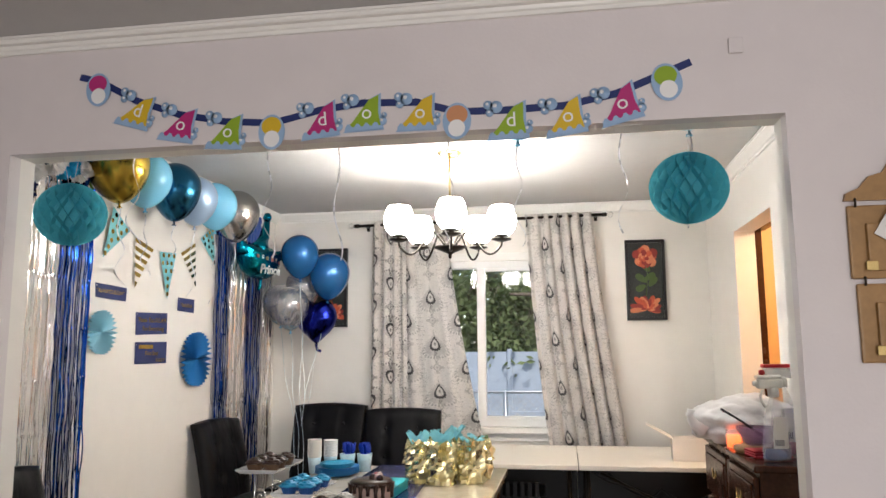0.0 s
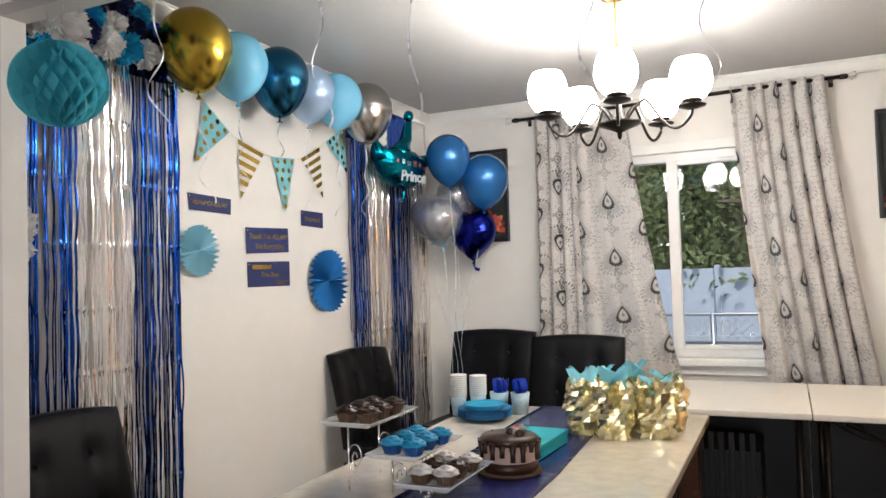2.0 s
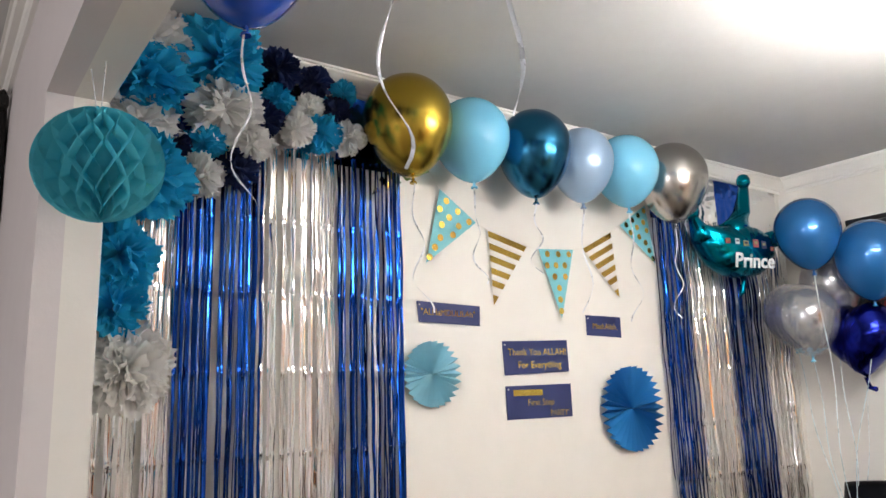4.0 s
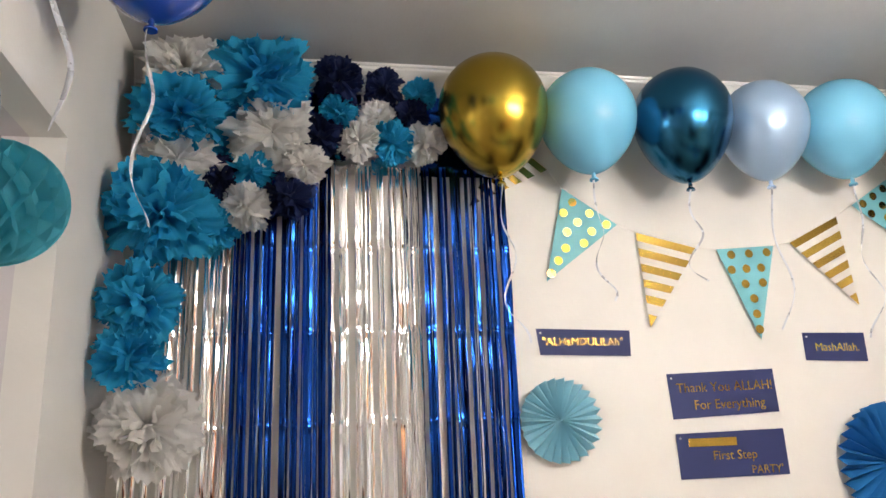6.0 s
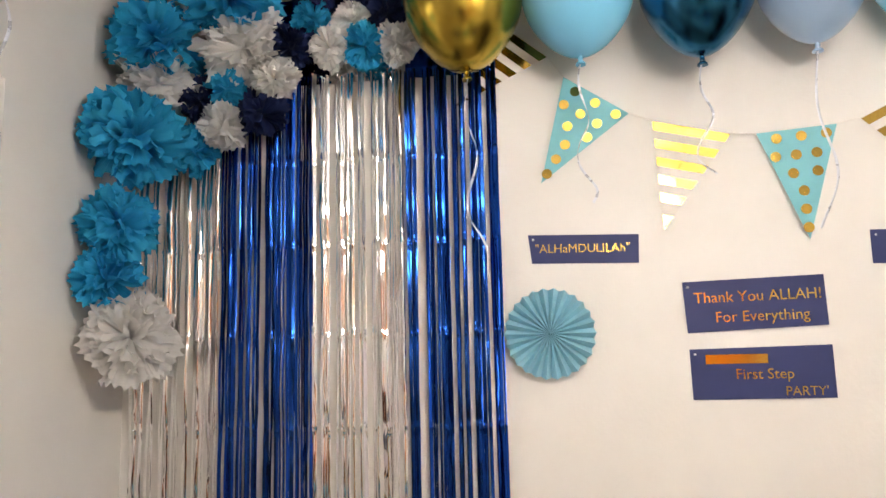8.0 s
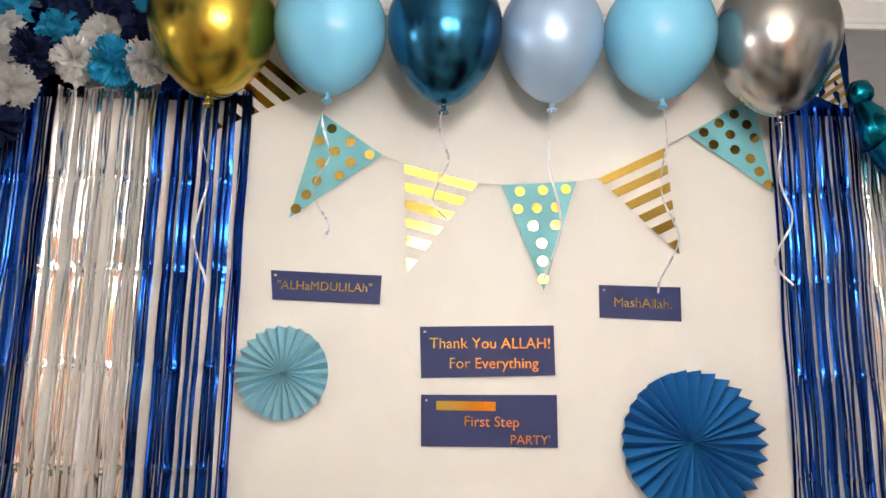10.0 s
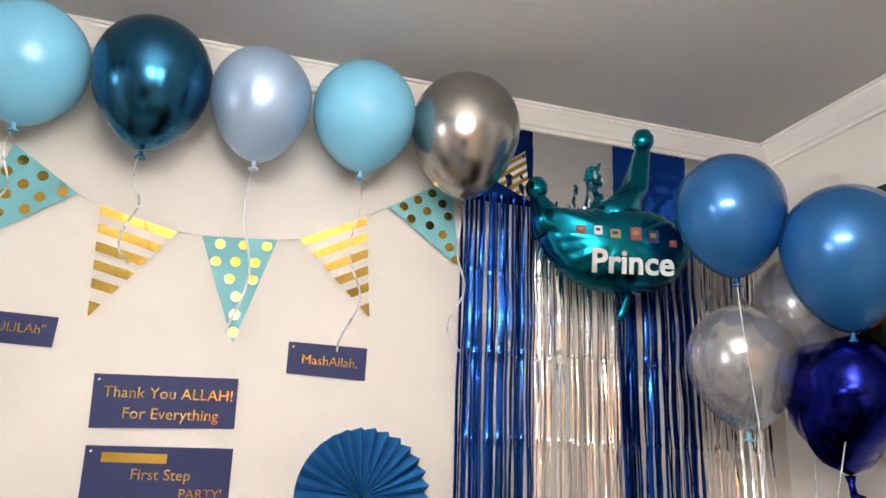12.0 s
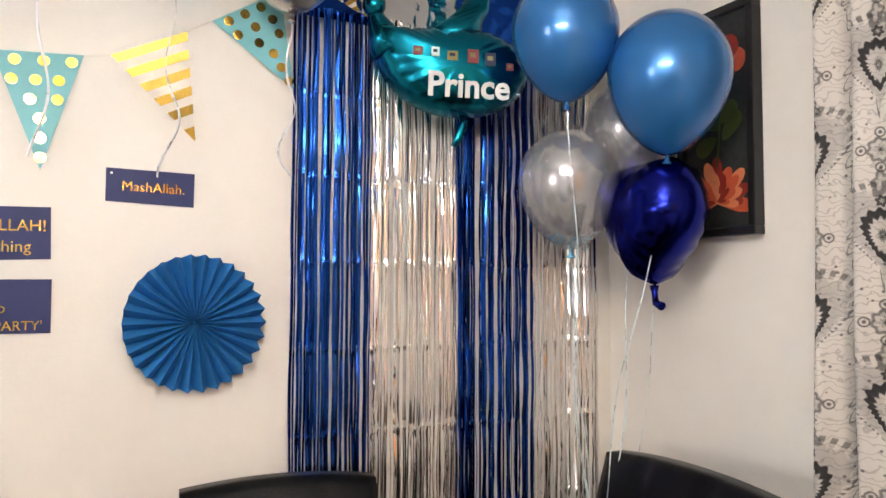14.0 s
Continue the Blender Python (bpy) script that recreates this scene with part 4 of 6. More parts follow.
# ---- pennant bunting ----
P_AQUA = mat("aqua_card", (0.19, 0.52, 0.59), 0.55, 0, 30, 0.04)
P_WHITE = mat("white_card", (0.78, 0.74, 0.69), 0.55, 0, 30, 0.03)
bunting = empty("pennant_bunting", pose(WX + 0.006, 0, 0), "aqua and white pennant bunting with gold foil dots and stripes", "bunting")
dot_me = mesh_of("foil_dot", prism([(0.0125 * math.cos(k * math.pi / 12), 0.0125 * math.sin(k * math.pi / 12)) for k in range(24)], 0.0006), GOLD_FOIL)
FLAGS = [((3.31, 2.26), (3.43, 2.16), (3.196, 2.046), "s"), ((3.469, 2.104), (3.624, 1.999), (3.403, 1.834), "d"), ((3.679, 1.976), (3.861, 1.932), (3.692, 1.704), "s"),
         ((3.92, 1.929), (4.104, 1.942), (4.022, 1.668), "d"), ((4.16, 1.952), (4.33, 2.036), (4.355, 1.764), "s"), ((4.389, 2.072), (4.56, 2.18), (4.598, 1.924), "d"), ((4.665, 2.21), (4.79, 2.30), (4.805, 2.15), "s")]
for k, (a, b, tip, kind) in enumerate(FLAGS):
    va, vb, vt = Vector(a), Vector(b), Vector(tip)
    x0 = 0.003 + 0.002 * (k % 2)
    fl = part("pennant", prism([a, b, tip], 0.0008, pose(x0, 0, 0)), P_AQUA if kind == "d" else P_WHITE, bunting, "aqua pennant with gold dots" if kind == "d" else "white pennant with gold stripes")
    if kind == "d":
        for r in range(6):
            s = 0.07 + r * 0.165
            l, q = va.lerp(vt, s), vb.lerp(vt, s)
            w = (q - l).length
            cnt = max(1, int(w / 0.047))
            for c in range(cnt):
                p = l.lerp(q, (c + (0.30 if r % 2 else 0.62) + 0.04) / (cnt + 0.0) if cnt > 1 else 0.5)
                f = (p - l).length / max(w, 1e-4)
                if 0.0095 / max(w, 0.01) < f < 1 - 0.0095 / max(w, 0.01) or cnt == 1:
                    shared("foil_dot", dot_me, fl, pose(x0 + 0.0008, p.x, p.y))
    else:
        for r in range(6):
            s0, s1 = r * 0.165, min(r * 0.165 + 0.085, 0.99)
            if r == 5:
                s0, s1 = 0.86, 0.99
            o = [tuple(va.lerp(vt, s0)), tuple(vb.lerp(vt, s0)), tuple(vb.lerp(vt, s1)), tuple(va.lerp(vt, s1))]
            part("foil_stripe", prism(o, 0.0005, pose(x0 + 0.0008, 0, 0)), GOLD_FOIL, fl)
string = [(0.006, a[0], a[1]) for a in ((3.27, 2.30),)]
for a, b, tip, kind in FLAGS:
    string += [(0.005, a[0], a[1] + 0.001), (0.005, b[0], b[1] + 0.001)]
part("string", tube(string, 0.0014, 6), P_WHITE, bunting, "white cord")

# ---- lettered cards ----
NAVY_CARD = mat("navy_card", (0.025, 0.035, 0.13), 0.6, 0, 40, 0.06)


def card(corners, lines, label):
    """corners: top left, top right, bottom right, bottom left as (y, z) on the wall; lines: words, y and z from the top-left corner, size."""
    c = empty("wall_card", pose(WX + 0.001, corners[0][0], corners[0][1]), label, "card", "lettered cards on the wall")
    o = [(y - corners[0][0], z - corners[0][1]) for y, z in corners]
    part("sheet", prism(o, 0.0008, pose(0.002, 0, 0)), NAVY_CARD, c)
    for words, y, z, size, tilt in lines:
        if words is None:
            part("word_bar", box((0.0028, y, z - size / 2), (0.0035, y + tilt, z + size / 2), 0.0005, 1), GOLD_FOIL, c, "gold bar")
        else:
            shared("lettering", text_mesh("lettering", words, size, GOLD_FOIL, 0.0004, "LEFT"), c, pose(0.0032, y, z, tilt, 0, 0) @ STAND)
    part("pin", lathe([(0, 0), (0.003, 0), (0.002, 0.002), (0, 0.0025)], 10, pose(0.0028, 0.012, -0.012, 0, 90, 0)), WHITE_PLASTIC, c)


card([(3.365, 1.706), (3.632, 1.698), (3.629, 1.628), (3.373, 1.635)], [("\"ALHaMDULILAh\"", 0.016, -0.036, 0.030, -1)], "navy card lettered in gold, pinned to the wall")
card([(3.726, 1.577), (4.046, 1.586), (4.049, 1.468), (3.732, 1.456)], [("Thank You ALLAH!", 0.024, -0.040, 0.036, 1), ("For Everything", 0.07, -0.086, 0.036, 1)], "large navy card with two gold lines of thanks")
card([(3.733, 1.418), (4.052, 1.423), (4.053, 1.302), (3.735, 1.301)], [(None, 0.035, -0.024, 0.022, 0.14), ("First Step", 0.10, -0.060, 0.034, 0), ("PARTY'", 0.208, -0.10, 0.030, 0)], "large navy card with gold party lettering")
card([(4.157, 1.686), (4.356, 1.684), (4.355, 1.601), (4.157, 1.607)], [("MashAllah.", 0.034, -0.042, 0.033, -1)], "small navy card lettered in gold")


# ---- paper fans ----
def paper_fan(y, z, r, pleats, material, label, depth, notch):
    f = empty("paper_fan", pose(WX + 0.004, y, z), label, "paper fan", "paper fans on the wall")
    bm = bmesh.new()
    n = pleats * 2
    rings = []
    for s in (0.03, 0.5, 1.0):
        row = []
        for k in range(n):
            a = 2 * math.pi * k / n
            rr = r * s * (1 - (notch if (k % 2 == 0 and s == 1.0) else 0))
            x = (depth if k % 2 else 0.002) * (0.25 + 0.75 * s) + 0.012 * (1 - s)
            row.append(bm.verts.new((x, rr * math.sin(a), rr * math.cos(a))))
        rings.append(row)
    for a, b in zip(rings, rings[1:]):
        for k in range(n):
            bm.faces.new((a[k], b[k], b[(k + 1) % n], a[(k + 1) % n]))
    ob = part("pleats", bm, material, f)
    so = ob.modifiers.new("paper", "SOLIDIFY")
    so.thickness = 0.0006
    part("hub", lathe([(0, 0.004), (r * 0.05, 0.006), (r * 0.035, 0.018), (0, 0.02)], 14, pose(0, 0, 0, 0, 90, 0)), material, f)
    return f


paper_fan(3.409, 1.463, 0.109, 26, mat("pale_aqua_paper", (0.33, 0.61, 0.72), 0.65, 0, 40, 0.05), "pale aqua pleated paper fan on the wall", 0.034, 0.04)
paper_fan(4.362, 1.32, 0.166, 30, mat("mid_blue_paper", (0.015, 0.17, 0.46), 0.65, 0, 40, 0.06), "large mid-blue pleated paper fan on the wall", 0.046, 0.03)

# ---- honeycomb balls under the opening ----
H_TEAL = mat("teal_honeycomb_tissue", (0.11, 0.55, 0.66), 0.7, 0, 30, 0.06, thin=0.5)


def honeycomb_ball(at, r, turn, label):
    """Upright tissue leaves glued to their neighbours at alternate heights, which opens diamond cells between them."""
    b = empty("honeycomb_ball", pose(*at, 3, -2, turn), label, "paper ball", "honeycomb paper balls")
    leaves, rows, cells = 34, 90, 5
    verts, faces = [], []
    for k in range(leaves):
        side = 1 if k % 2 else -1
        for j in range(rows + 1):
            th = math.pi * (0.01 + 0.98 * j / rows)
            tri = math.asin(0.985 * math.sin(2 * cells * th)) * 2 / math.pi
            a = 2 * math.pi * (k + 0.48 * side * tri) / leaves
            for q in (1.0, 0.88, 0.76):
                rr = r * (1 - (1 - q) * min(1, 1.6 * math.sin(th)))
                verts.append((rr * math.sin(th) * math.cos(a), rr * math.sin(th) * math.sin(a), rr * 0.93 * math.cos(th)))
    step = (rows + 1) * 3
    for k in range(leaves):
        for j in range(rows):
            i = k * step + j * 3
            n = (k + 1) % leaves * step + j * 3
            faces += [(i, i + 3, i + 4, i + 1), (i + 1, i + 4, i + 5, i + 2), (i + 2, i + 5, n + 5, n + 2)]
    me = bpy.data.meshes.new("tissue")
    me.from_pydata(verts, [], faces)
    me.materials.append(H_TEAL)
    shared("tissue", me, b)
    top = (OZ if at[1] < PY1 else CZ) - at[2]
    for dx in (-0.012, 0.012):
        part("thread", tube([(dx * 2, 0, top), (dx * 0.6, 0, r * 0.92)], 0.0008, 6), RIBBON, b)
    part("loop", lathe([(0, r * 0.9), (0.012, r * 0.9), (0.01, r * 0.935), (0, r * 0.94)], 12), H_TEAL, b)


honeycomb_ball((-0.835, 2.262, 1.82), 0.112, 20, "teal honeycomb tissue paper ball hanging in the opening")
honeycomb_ball((1.153, 2.365, 1.848), 0.117, 70, "teal honeycomb tissue paper ball hanging on a thread")

# ---- balloons against the ceiling ----
g = "balloons against the ceiling"
for i, (x, y, m, lab, rib) in enumerate(((-0.76, 2.50, B_ROYAL, "royal blue balloon floating against the ceiling", 0.36), (-0.26, 2.53, B_TEAL, "teal chrome balloon floating against the ceiling", 0.42),
                                         (0.0, 2.52, B_PEARL, "pale blue balloon floating against the ceiling", 0.44), (0.38, 2.62, B_ROYAL, "blue balloon floating against the ceiling", 0.36),
                                         (0.62, 2.72, B_AQUA, "aqua balloon floating against the ceiling", 0.38), (0.98, 2.60, B_PEARL, "pale balloon floating against the ceiling", 0.36),
                                         (1.22, 2.70, B_AQUA, "aqua balloon floating near the opening", 0.34))):
    balloon((x, y, CZ - 0.145), 0.135, m, lab, g, rib, 60 + i, (0, 0), long=1.15)

# ---- dining table and chairs ----
MARBLE = mat("marble_top", (0.66, 0.60, 0.50), 0.12, 0, 2.2, 0.16, coat=0.3)
nt = MARBLE.node_tree
wv = nt.nodes.new("ShaderNodeTexNoise")
wv.inputs["Scale"].default_value, wv.inputs["Detail"].default_value, wv.inputs["Distortion"].default_value = 1.6, 8, 2.2
vr = nt.nodes.new("ShaderNodeValToRGB")
for e, (p, c) in zip((vr.color_ramp.elements[0], vr.color_ramp.elements[1], vr.color_ramp.elements.new(0.53)), ((0.485, (1, 1, 1, 1)), (0.515, (0.62, 0.50, 0.36, 1)), (0.56, (1, 1, 1, 1)))):
    e.position, e.color = p, c
mm = nt.nodes.new("ShaderNodeMix")
mm.data_type, mm.blend_type = "RGBA", "MULTIPLY"
mm.inputs["Factor"].default_value = 0.6
old = nt.nodes["Principled BSDF"].inputs["Base Color"].links[0].from_socket
nt.links.new(wv.outputs["Fac"], vr.inputs[0])
nt.links.new(old, mm.inputs[6])
nt.links.new(vr.outputs[0], mm.inputs[7])
nt.links.new(mm.outputs[2], nt.nodes["Principled BSDF"].inputs["Base Color"])
TZ = 0.705
tb = empty("dining_table", pose(-0.09, 3.44, 0), "cream marble-topped dining table laid for a party", "table")
part("tabletop", box((-0.525, -0.93, TZ - 0.035), (0.52, 0.93, TZ), 0.008, 3), MARBLE, tb)
part("apron", box((-0.45, -0.85, TZ - 0.11), (0.45, 0.85, TZ - 0.036), 0.004), DARK_WOOD, tb)
for sx in (-1, 1):
    for sy in (-1, 1):
        part("leg", box((sx * 0.44 - 0.04, sy * 0.84 - 0.04, 0), (sx * 0.44 + 0.04, sy * 0.84 + 0.04, TZ - 0.111), 0.006), DARK_WOOD, tb)


def dining_chair(m, w, top, label):
    """Faces +x; the origin lies on the floor under the front of the backrest."""
    c = empty("dining_chair", m, label, "chair", "chairs round the table")
    h = w / 2
    bm = bmesh.new()
    nu, nv = 20, 24
    zb = 0.44
    tufts = [(-w * 0.21, top - 0.14), (w * 0.21, top - 0.14), (-w * 0.21, top - 0.33), (w * 0.21, top - 0.33)]
    for side in (0, 1):
        grid = []
        for j in range(nv + 1):
            z = zb + (top - zb) * j / nv
            row = []
            for i in range(nu + 1):
                y = -h + w * i / nu
                edge = min(i, nu - i, (nv - j)) / 3
                rnd = 0.016 * max(0, 1 - edge) ** 2
                lean = -0.10 * ((z - zb) / (top - zb)) ** 1.3
                zt = z - 0.018 * (2 * abs(i / nu - 0.5)) ** 2 * (j / nv)
                dim = sum(0.016 * math.exp(-((y - a) ** 2 + (z - b) ** 2) / 0.0012) + 0.005 * math.exp(-((y - a) ** 2) / 0.0002) for a, b in tufts) if side else 0
                x = lean + (0.0 + 0.01 * math.sin(math.pi * j / nv) - rnd - dim if side else -0.085 + rnd)
                row.append(bm.verts.new((x, y, zt)))
            grid.append(row)
        for j in range(nv):
            for i in range(nu):
                q = (grid[j][i], grid[j][i + 1], grid[j + 1][i + 1], grid[j + 1][i])
                bm.faces.new(q if side else q[::-1]).smooth = True
        if side == 0:
            back = grid
    rim = lambda gg: [gg[0][i] for i in range(nu + 1)] + [gg[j][nu] for j in range(1, nv + 1)] + [gg[nv][i] for i in range(nu - 1, -1, -1)] + [gg[j][0] for j in range(nv - 1, 0, -1)]
    ra, rb = rim(back), rim(grid)
    for k in range(len(ra)):
        bm.faces.new((ra[k], ra[(k + 1) % len(ra)], rb[(k + 1) % len(ra)], rb[k])).smooth = True
    part("backrest", bm, BLACK_LEATHER, c)
    for a, b in tufts:
        lean = -0.10 * ((b - zb) / (top - zb)) ** 1.3
        part("button", lathe([(0.010, 0), (0.009, 0.005), (0.004, 0.008), (0, 0.008)], 12, pose(lean - 0.009, a, b, 0, 90, 0)), BLACK_LEATHER, c)
    part("seat", box((-0.06, -h, 0.37), (0.42, h, 0.47), 0.025, 3), BLACK_LEATHER, c)
    for x in (-0.08, 0.37):
        for sy in (-1, 1):
            part("leg", box((x, sy * (h - 0.03) - 0.02, 0), (x + 0.04, sy * (h - 0.03) + 0.02, 0.37), 0.004), DARK_WOOD, c)


dining_chair(pose(-1.26, 2.655, 0), 0.48, 0.925, "black tufted leather dining chair against the wall")
dining_chair(pose(-1.285, 4.55, 0, 0, 0, -6), 0.47, 0.945, "black tufted leather dining chair beside a foil curtain")
dining_chair(pose(-0.94, 5.27, 0, 0, 0, -92), 0.54, 0.985, "black tufted leather dining chair near the balloons")
dining_chair(pose(-0.39, 5.25, 0, 0, 0, -89), 0.55, 0.955, "black tufted leather dining chair before the window")

# runner
RUNNER = mat("navy_satin", (0.012, 0.02, 0.11), 0.25, 0, 10, 0.15, 0.2, 30)
bm = bmesh.new()
nu, nv = 16, 90
gr = [[bm.verts.new((-0.115 + 0.018 * math.sin(j * 0.06) + (i / nu - 0.5) * 0.36 + 0.01, 2.52 + 1.86 * j / nv, TZ + 0.0025 + 0.0018 * noise.noise(Vector((i * 0.35, j * 0.18, 3))))) for i in range(nu + 1)] for j in range(nv + 1)]
for j in range(nv):
    for i in range(nu):
        bm.faces.new((gr[j][i], gr[j][i + 1], gr[j + 1][i + 1], gr[j + 1][i])).smooth = True
rn = tagged(part("table_runner", bm, RUNNER), "shiny navy table runner on the table", "table runner")
sol = rn.modifiers.new("cloth", "SOLIDIFY")
sol.thickness = 0.001
for side in (-1, 1):
    edge = [(-0.105 + 0.018 * math.sin(j * 0.06) + side * 0.178, 2.52 + 1.86 * j / nv, TZ + 0.0052) for j in range(nv + 1)]
    part("hem", tube(edge, 0.0022, 6), RUNNER, rn, "stitched satin hem")

# ---- cake, cupcakes and stand ----
CHOC = mat("chocolate", (0.035, 0.014, 0.008), 0.3, 0, 20, 0.2, 0.1, 80)
FROST_W = mat("white_frosting", (0.46, 0.33, 0.28), 0.5, 0, 20, 0.06, 0.15, 90)
FROST_B = mat("blue_frosting", (0.01, 0.27, 0.50), 0.42, 0, 20, 0.1, 0.2, 120)
CAKE_CUP = mat("brown_paper_case", (0.10, 0.055, 0.03), 0.7, 0, 30, 0.1)
BLUE_CUP = mat("blue_paper_case", (0.01, 0.07, 0.25), 0.6, 0, 30, 0.1)
STRAWB = mat("berry", (0.25, 0.03, 0.03), 0.4, 0, 40, 0.2)
ck = empty("chocolate_drip_cake", pose(-0.06, 3.235, TZ + 0.006), "chocolate drip cake with pale sides on a board", "cake")
part("cake_board", lathe([(0, 0), (0.102, 0), (0.102, 0.006), (0, 0.006)], 40), CAKE_CUP, ck, "round brown board")
part("side", lathe([(0, 0.007), (0.083, 0.007), (0.086, 0.03), (0.085, 0.09), (0, 0.095)], 48), FROST_W, ck)
part("base_band", lathe([(0.0, 0.0065), (0.089, 0.0065), (0.091, 0.022), (0.0865, 0.038), (0, 0.038)], 48), CHOC, ck)
bm = lathe([(0.0855, 0.088), (0.0905, 0.094), (0.090, 0.106), (0.084, 0.113), (0, 0.114)], 48)
part("glaze", bm, CHOC, ck)
rng = random.Random(5)
for k in range(17):
    a = 2 * math.pi * k / 17
    l = rng.uniform(0.030, 0.075)
    c, s = math.cos(a) * 0.088, math.sin(a) * 0.088
    part("drip", tube([(c, s, 0.10), (c, s, 0.10 - l * 0.6), (c, s, 0.10 - l)], 0.006, 8, [0.013, 0.0075, 0.0085]), CHOC, ck)
for k in range(6):
    a = rng.uniform(0, 6.28)
    q = rng.uniform(0.01, 0.055)
    part("topping", lathe([(0, 0), (0.014, 0.004), (0.016, 0.012), (0.009, 0.022), (0, 0.027)], 14, pose(q * math.cos(a), q * math.sin(a), 0.112, rng.uniform(-30, 30), rng.uniform(-30, 30), 0)), (STRAWB, FROST_W, CHOC)[k % 3], ck)


def cupcake_data(frost, case, tag):
    bm = bmesh.new()
    n = 40
    rows = []
    for r, z in ((0.021, 0), (0.031, 0.034)):
        rows.append([bm.verts.new(((r + 0.0012 * (k % 2)) * math.cos(2 * math.pi * k / n), (r + 0.0012 * (k % 2)) * math.sin(2 * math.pi * k / n), z)) for k in range(n)])
    for k in range(n):
        bm.faces.new((rows[0][k], rows[0][(k + 1) % n], rows[1][(k + 1) % n], rows[1][k]))
    bm.faces.new(rows[0][::-1])
    bm.faces.new(rows[1])
    case_me = mesh_of("paper_case", bm, case)
    bm = lathe([(0.0, 0.033), (0.033, 0.033), (0.036, 0.040), (0.030, 0.047), (0.027, 0.05), (0.029, 0.055), (0.020, 0.061), (0.016, 0.064), (0.016, 0.068), (0.006, 0.074), (0, 0.076)], 36)
    for v in bm.verts:
        a = math.atan2(v.co.y, v.co.x)
        f = 1 + 0.10 * math.sin(6 * a + v.co.z * 300)
        v.co.z = 0.033 + (v.co.z - 0.033) * 0.72
        v.co.x *= f
        v.co.y *= f
    return case_me, mesh_of("frosting", bm, frost)


CUP_CHOC = cupcake_data(CHOC, CAKE_CUP, "c")
CUP_BLUE = cupcake_data(FROST_B, BLUE_CUP, "b")
CUP_MIX = cupcake_data(mat("cookie_cream", (0.60, 0.57, 0.54), 0.5, 0, 60, 0.6, 0.2, 120), CAKE_CUP, "m")


def cupcake(x, y, z, data, label):
    c = empty("cupcake", pose(x, y, z, 0, 0, (x * 9000) % 360) @ Matrix.Diagonal((1.06, 1.06, 0.82, 1)), label, "cupcake", "cupcakes on the stand")
    shared("paper_case", data[0], c)
    shared("frosting", data[1], c)
    return c


CHROME = mat("chrome_wire", (0.75, 0.75, 0.76), 0.12, 1.0)
CLEARP = mat("clear_plastic", (0.92, 0.94, 0.95), 0.05, 0, alpha=0.38, coat=0.5)
st = empty("cupcake_stand", pose(0, 0, 0), "three-tier clear cupcake stand on scrolled chrome wire", "cake stand")
for (cx, cy, z, hx, hy) in ((-0.41, 2.985, 0.90, 0.07, 0.138), (-0.275, 3.015, 0.81, 0.07, 0.145), (-0.165, 2.985, 0.745, 0.07, 0.145)):
    bm = bmesh.new()
    inner = [(-hx, -hy), (hx, -hy), (hx, hy), (-hx, hy)]
    lo = [bm.verts.new((cx + x, cy + y, z)) for x, y in inner]
    hi = [bm.verts.new((cx + x * 1.22, cy + y * 1.08, z + 0.013)) for x, y in inner]
    lo2 = [bm.verts.new((cx + x, cy + y, z + 0.003)) for x, y in inner]
    hi2 = [bm.verts.new((cx + x * 1.22, cy + y * 1.08, z + 0.016)) for x, y in inner]
    bm.faces.new(lo[::-1])
    bm.faces.new(lo2)
    for k in range(4):
        q = (k + 1) % 4
        bm.faces.new((lo[k], lo[q], hi[q], hi[k]))
        bm.faces.new((lo2[q], lo2[k], hi2[k], hi2[q]))
        bm.faces.new((hi[k], hi[q], hi2[q], hi2[k]))
    part("tray", bm, CLEARP, st, "clear plastic tray")
for cx, cy, z in ((-0.41, 2.90, 0.90), (-0.41, 3.08, 0.90), (-0.275, 2.92, 0.81), (-0.275, 3.11, 0.81), (-0.165, 2.88, 0.745), (-0.165, 3.09, 0.745)):
    h = z - TZ
    part("upright", tube([(cx - 0.03, cy, TZ), (cx - 0.03, cy, z)], 0.0028, 8), CHROME, st)
    spiral = [(cx - 0.005 + (0.004 + 0.026 * k / 30) * math.cos(k * 0.36) * min(1, h / 0.08), cy, TZ + h * 0.5 + (0.004 + 0.026 * k / 30) * math.sin(k * 0.36) * min(1.6, h / 0.07)) for k in range(31)]
    part("scroll", tube(spiral, 0.0025, 6), CHROME, st)
rng = random.Random(77)
for i in range(3):
    for s in (-1, 1):
        wob = lambda: rng.uniform(-0.005, 0.005)
        cupcake(-0.41 + s * 0.036 + wob(), 2.905 + 0.080 * i + wob(), 0.9035, CUP_CHOC, "chocolate frosted cupcake on the top tier")
        cupcake(-0.275 + s * 0.036 + wob(), 2.935 + 0.080 * i + wob(), 0.8135, CUP_BLUE, "blue frosted cupcake on the middle tier")
        cupcake(-0.165 + s * 0.036 + wob(), 2.905 + 0.080 * i + wob(), 0.7485, CUP_MIX if (i + s) % 2 else CUP_CHOC, "cupcake with cream and cookie frosting on the low tier")

